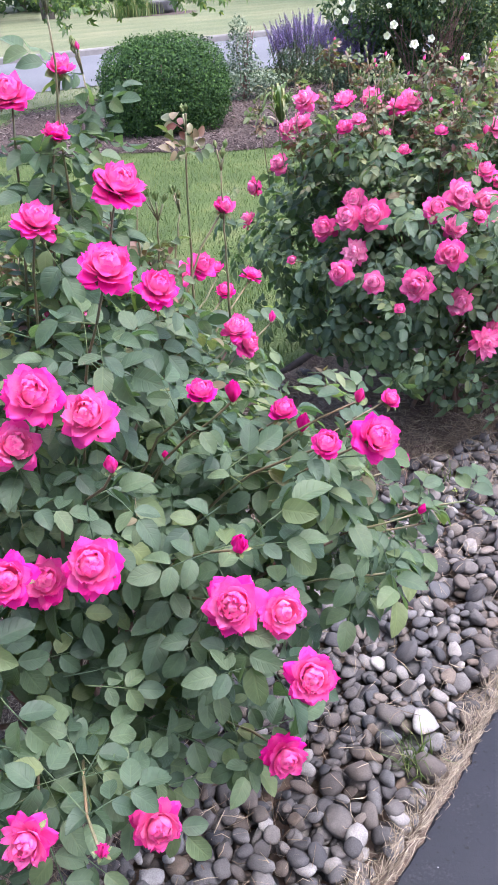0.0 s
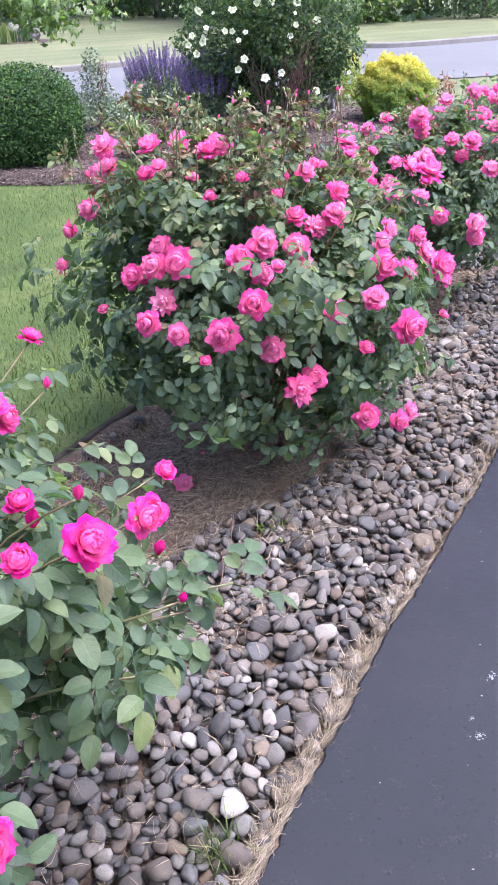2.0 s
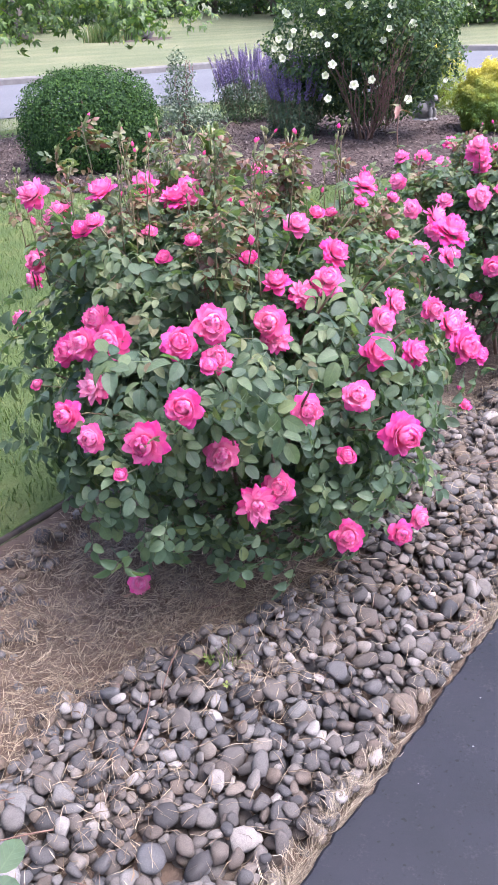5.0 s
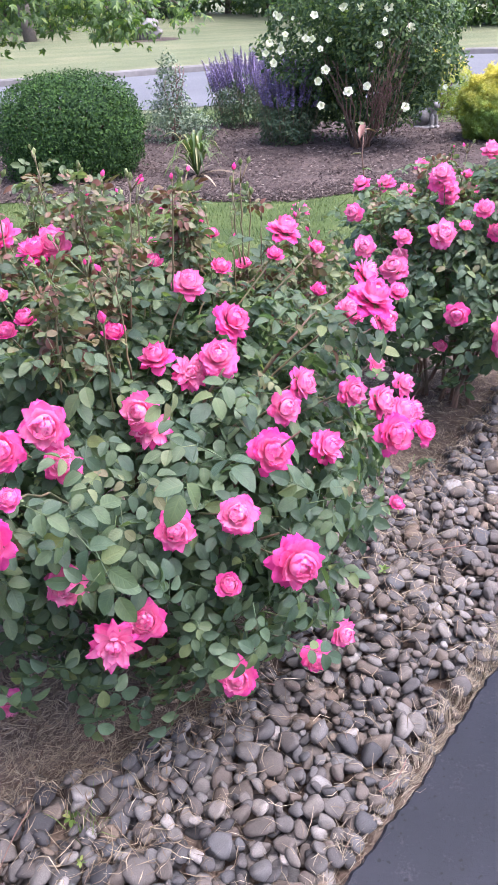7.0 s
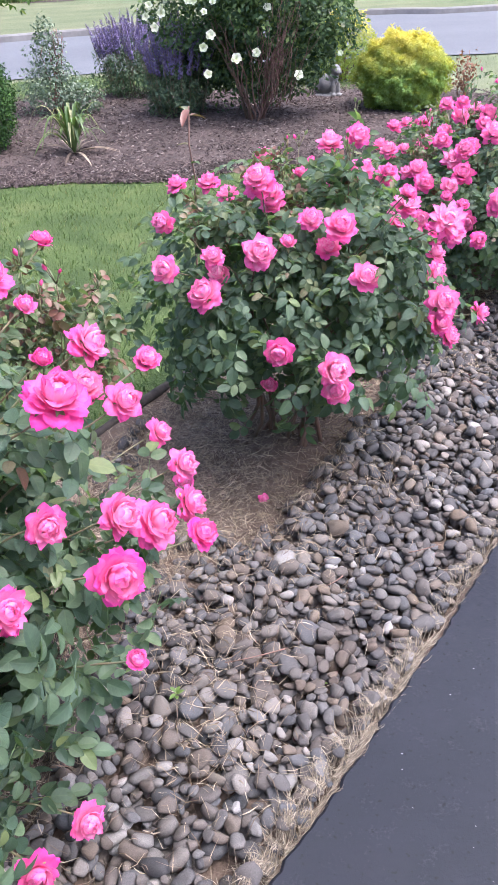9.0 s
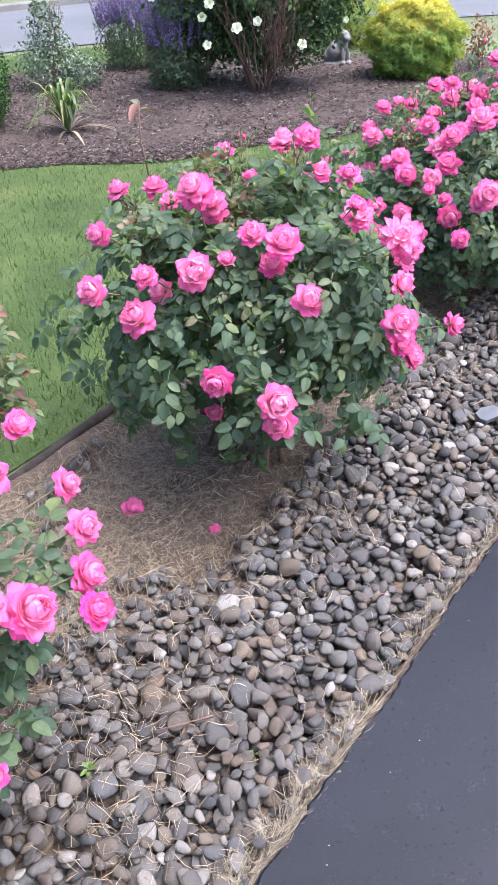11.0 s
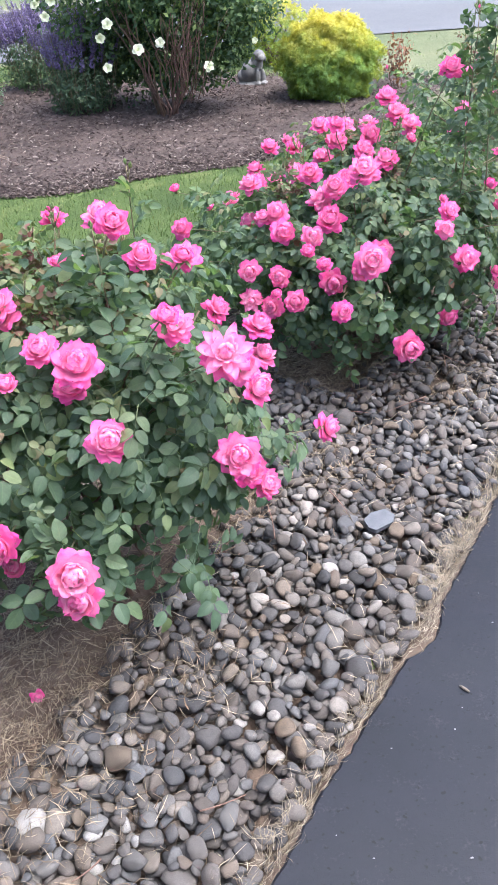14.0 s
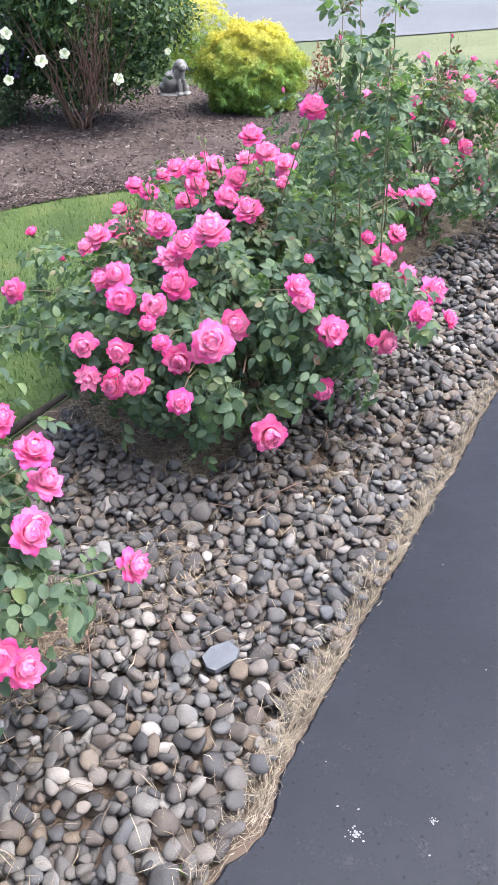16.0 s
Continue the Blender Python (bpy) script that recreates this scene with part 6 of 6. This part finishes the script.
# strap-leaved clump with dry leaves
lily = thing("daylily_clump", (0.27, 7.80, 0.05), "yellow-green daylily clump with drooping dry leaves", "plant")
for k in range(70):
    a = r.uniform(0, 6.28)
    dry = k > 60
    ln, h = r.uniform(0.34, 0.54), (0.04 if dry else r.uniform(0.16, 0.34))
    s = np.linspace(0, 1, 9)
    reach = ln * (0.95 if dry else r.uniform(0.2, 0.72))
    line = np.stack([np.cos(a) * reach * s, np.sin(a) * reach * s, h * np.sin(np.pi * np.clip(s * (0.95 if dry else r.uniform(0.62, 0.95)), 0, 1)) + 0.005], -1)
    side = np.array((-math.sin(a), math.cos(a), 0)) * 0.011
    w = (np.sin(np.pi * (0.12 + 0.87 * s)) ** 0.7)[:, None]
    V = np.stack([line - side * w, line - np.array((0, 0, 0.004)) * w, line + side * w], 1).reshape(-1, 3)
    F = [t for i in range(8) for j in range(2) for t in ((i * 3 + j, i * 3 + j + 1, i * 3 + j + 4), (i * 3 + j, i * 3 + j + 4, i * 3 + j + 3))]
    piece("dry_leaf" if dry else "leaf_blade", mesh_of("leaf_blade", V, F, STRAW if dry else LILY_LEAF), lily, None, "withered straw-coloured leaf" if dry else "")

# weathered garden statue: a small seated animal
bm = bmesh.new()


def ball(bm, at, size, turn=(0, 0, 0), sub=3):
    m = pose(*at, *turn) @ Matrix.Diagonal((*size, 1))
    bmesh.ops.create_icosphere(bm, subdivisions=sub, radius=1.0, matrix=m)


for at, size, turn in (((0, 0, 0.012), (0.15, 0.12, 0.02), (0, 0, 0)), ((-0.03, 0.02, 0.115), (0.085, 0.10, 0.105), (12, 18, 0)), ((-0.075, 0.05, 0.07), (0.075, 0.08, 0.065), (0, 0, 0)),
                       ((0.035, -0.02, 0.17), (0.058, 0.060, 0.085), (10, 15, 0)), ((0.055, -0.04, 0.262), (0.052, 0.055, 0.050), (0, 0, 0)), ((0.072, -0.085, 0.245), (0.034, 0.045, 0.030), (20, 0, 0)),
                       ((0.005, -0.02, 0.248), (0.016, 0.026, 0.045), (0, 20, 0)), ((0.105, -0.03, 0.245), (0.016, 0.026, 0.045), (0, -20, 0)), ((0.035, -0.085, 0.075), (0.022, 0.024, 0.075), (0, 0, 0)),
                       ((0.085, -0.075, 0.075), (0.022, 0.024, 0.075), (0, 0, 0)), ((0.035, -0.105, 0.022), (0.026, 0.040, 0.020), (0, 0, 0)), ((0.088, -0.095, 0.022), (0.026, 0.040, 0.020), (0, 0, 0)),
                       ((0.075, 0.03, 0.06), (0.05, 0.07, 0.05), (0, 0, 0))):
    ball(bm, at, size, turn)
for v in bm.verts:
    v.co += v.co.normalized() * 0.004 * noise.noise(v.co * 40)
statue = part("statue", bm, STATUE_STONE)
statue.location = (2.40, 9.83, 0.045)
statue.scale = (0.90, 0.90, 0.90)
remesh = statue.modifiers.new("fuse", "REMESH")
remesh.mode, remesh.voxel_size, remesh.use_smooth_shade = "VOXEL", 0.007, True
tagged(statue, "small weathered grey stone statue of a seated animal", "statue")

# reddish young shrub and a dry stalk
barb = thing("red_shrub", (3.53, 9.27, 0.02), "thin reddish-brown young shrub on mulch", "shrub")
woody(barb, r, 7, 0.09, 0.42, 0.005, TWIG)
at, out = crown(r, 240, (0, 0, 0.26), (0.11, 0.11, 0.20), 0.2, 0.4, -0.9, 6)
piece("foliage", mesh_of("foliage", *leaf_cloud(r, at, out, (0.025, 0.045), OVAL, 0.3, 0.6), BARBERRY), barb)
stalk = thing("dry_stalk", (1.22, 4.42, 0.0), "tall dry weed stalk with withered top leaves", "weed")
piece("stem", mesh_of("stem", *tube_arrays(arc((0, 0, -0.02), (0.01, 0.0, 0.92), 0, 9, 0.004, r), np.linspace(0.005, 0.0025, 9), 6), TWIG), stalk)
for z, ln, k in ((0.90, 0.07, 0), (0.91, 0.075, 1), (0.89, 0.06, 2), (0.80, 0.045, 3), (0.74, 0.05, 4), (0.70, 0.045, 5), (0.62, 0.05, 6), (0.55, 0.06, 7)):
    piece("withered_leaf", mesh_of("withered_leaf", *leaflet(ln, ln * 0.35, 0.6, 0.4), YOUNG_LEAF if k < 4 else LILY_LEAF), stalk, pose(0.008, 0, z, r.uniform(-10, 40), 0, 25 + 137 * k))

# ---- beyond the street ----
rock = bmesh.new()
bmesh.ops.create_icosphere(rock, subdivisions=4, radius=1.0)
for v in rock.verts:
    c = v.co.normalized()
    k = 1 + 0.42 * noise.noise(c * 1.5 + Vector((4, 2, 1))) + 0.14 * noise.noise(c * 4)
    v.co = Vector((c.x * 0.50, c.y * 0.36, c.z * 0.30)) * k
boulder = part("boulder", rock, STONE)
boulder.location = (-2.75, 26.2, 0.22)
tagged(boulder, "pale grey boulder on the far lawn", "boulder")
bm = bmesh.new()
bmesh.ops.create_circle(bm, cap_ends=True, radius=1.0, segments=40)
for v in bm.verts:
    k = 1 + 0.08 * noise.noise(v.co * 2)
    v.co = Vector((v.co.x * 1.15 * k, v.co.y * 0.95 * k, 0))
ring = part("planting_ring", bm, MULCH)
ring.location = (-2.9, 26.0, 0.008)
tagged(ring, "round mulch bed round the boulder", "mulch bed", kind="structure")
n = 900
p = np.stack([-3.5 + r.normal(0, 0.24, n), 25.7 + r.normal(0, 0.2, n), np.zeros(n)], -1)
tagged(piece("ornamental_grass", mesh_of("ornamental_grass", *blades(p, 0.25, 0.55, (0.010, 0.020), r, 0.7), LILY_LEAF, False)), "bright green ornamental grass before the boulder", "grass clump")


def tree(name, at, height, spread, low, n, leaf, trunk_r, seed, label, category="tree", mat=None, group=""):
    """A tree or tall shrub: tapered trunk, limbs and a crown of leaf clumps with gaps."""
    r = np.random.default_rng(seed)
    root = thing(name, at, label, category, group)
    piece("trunk", mesh_of("trunk", *tube_arrays(arc((0, 0, -0.1), (r.normal(0, 0.2), r.normal(0, 0.2), height * 0.8), 0, 9, 0.05, r), np.linspace(trunk_r, trunk_r * 0.25, 9), 9), TRUNK), root)
    sets = []
    m = 11
    for k in range(m):
        z = low + (height - low) * (k + 0.5) / m
        a, w = k * 2.4 + r.normal(0, 0.3), spread * (0.55 + 0.45 * math.sin(math.pi * (0.12 + 0.8 * k / m)))
        c = np.array((math.cos(a) * w * 0.55, math.sin(a) * w * 0.55, z))
        foot = np.array((0, 0, max(0.2, z - w * 0.5)))
        piece("limb", mesh_of("limb", *tube_arrays(arc(foot, c, 0.1, 6, 0.03, r), np.linspace(trunk_r * 0.4, trunk_r * 0.1, 6), 5), TRUNK), root)
        sets.append(leaf_cloud(r, *crown(r, n // m, c, (w * 0.62, w * 0.62, (height - low) / m * 1.5), 0.25, 0.6, -1, 5), (leaf * 0.7, leaf * 1.3), OVAL, 0.3, 0.7))
    piece("crown", mesh_of("crown", *merge(*sets), mat or WOOD_LEAF), root)
    return root


r = np.random.default_rng(91)
WOOD = smooth_line([(-34, 14), (-20, 20), (-12, 24.5), (-8, 29), (-5, 36), (-2.5, 42), (1.0, 39), (4.5, 33), (7.6, 26.0), (9.6, 25.8), (12.5, 29), (18, 33), (30, 40), (50, 48)], 12)
gap, k, last = 1e9, 0, WOOD[0]
for p in WOOD:
    gap += float(np.linalg.norm(p - last))
    last = p
    if gap < 2.2:
        continue
    gap = 0.0
    tree("wood_tree", (p[0] - 1.2 + r.normal(0, 0.5), p[1] + 2.0 + r.normal(0, 0.5), 0), r.uniform(6, 9), r.uniform(1.8, 2.5), 0.05, 2400, 0.30, 0.16, 200 + k, "dark green tree of the wood edge behind the lawn", group="wood edge")
    if k % 2 == 0:
        tree("wood_shrub", (p[0] + r.normal(0, 0.4), p[1] + 0.8, 0), r.uniform(1.2, 2.4), r.uniform(1.2, 1.8), 0.0, 1700, 0.15, 0.05, 300 + k, "mid-green shrub at the foot of the wood", "shrub", TREE_LEAF if k % 6 == 0 else WOOD_LEAF, "wood edge shrubs")
    k += 1
tree("lawn_tree", (-6.2, 27.0, 0), 7.0, 2.6, 2.2, 2600, 0.18, 0.20, 400, "shade tree on the far lawn")

# broad-leaved tree whose low boughs hang over the island
lobed = merge(*[turned(oval_leaf(1.0, 0.42, 0.3, 0.3), pose(0, 0, 0, -4, 0, a) @ Matrix.Scale(s, 4)) for a, s in ((0, 1.0), (48, 0.8), (-48, 0.8), (95, 0.5), (-95, 0.5))])
maple = thing("maple_tree", (-4.1, 10.2, 0.0), "young maple with low hanging leafy boughs", "tree")
piece("trunk", mesh_of("trunk", *tube_arrays(arc((0, 0, -0.1), (0.1, 0, 3.6), 0, 9, 0.02, r), np.linspace(0.10, 0.05, 9), 10), TRUNK), maple)
leaf_at, leaf_way = [], []
for k in range(38):
    low = k < 24
    foot = np.array((0.08, 0, r.uniform(1.6, 3.2)))
    if low:
        tip = np.array((r.uniform(2.0, 4.15), r.uniform(-1.3, -0.2), 0))
        tip[2] = 1.05 + 0.05 * (tip[0] - 2.0) + abs(r.normal(0, 0.11))
    else:
        a, reach = r.uniform(-1.4, 1.4), r.uniform(1.2, 2.6)
        tip = np.array((math.cos(a) * reach, math.sin(a) * reach, r.uniform(1.6, 3.4)))
    line = arc(foot, tip, 0.35, 12, 0.03, r)
    piece("bough", mesh_of("bough", *tube_arrays(line, np.linspace(0.018, 0.004, 12), 5), TRUNK), maple)
    for j in range(125):
        q = line[r.integers(7 if low else 4, 12)] + r.normal(0, 0.08, 3) - np.array((0, 0, 0.05))
        leaf_at.append(q)
        leaf_way.append((r.normal(0, 0.5), r.normal(0, 0.5), -0.8))
leaf_at, leaf_way = np.array(leaf_at), np.array(leaf_way)
nrm = r.normal(0, 0.6, leaf_at.shape) + np.array((0.2, -0.5, 0.5))
piece("crown", mesh_of("crown", *joined([lobed], np.zeros(len(leaf_at), int), frames(leaf_at, nrm, leaf_way, r.uniform(0.05, 0.095, len(leaf_at)))), TREE_LEAF), maple)

# all of this stands on the lower land
for ob in [o for o in bpy.data.objects if o.parent is None and o.type in {"EMPTY", "MESH"} and o.name not in BED_THINGS and o is not stalk] + [mulch, mulch_chips, road, kerb_far]:
    settle(ob)
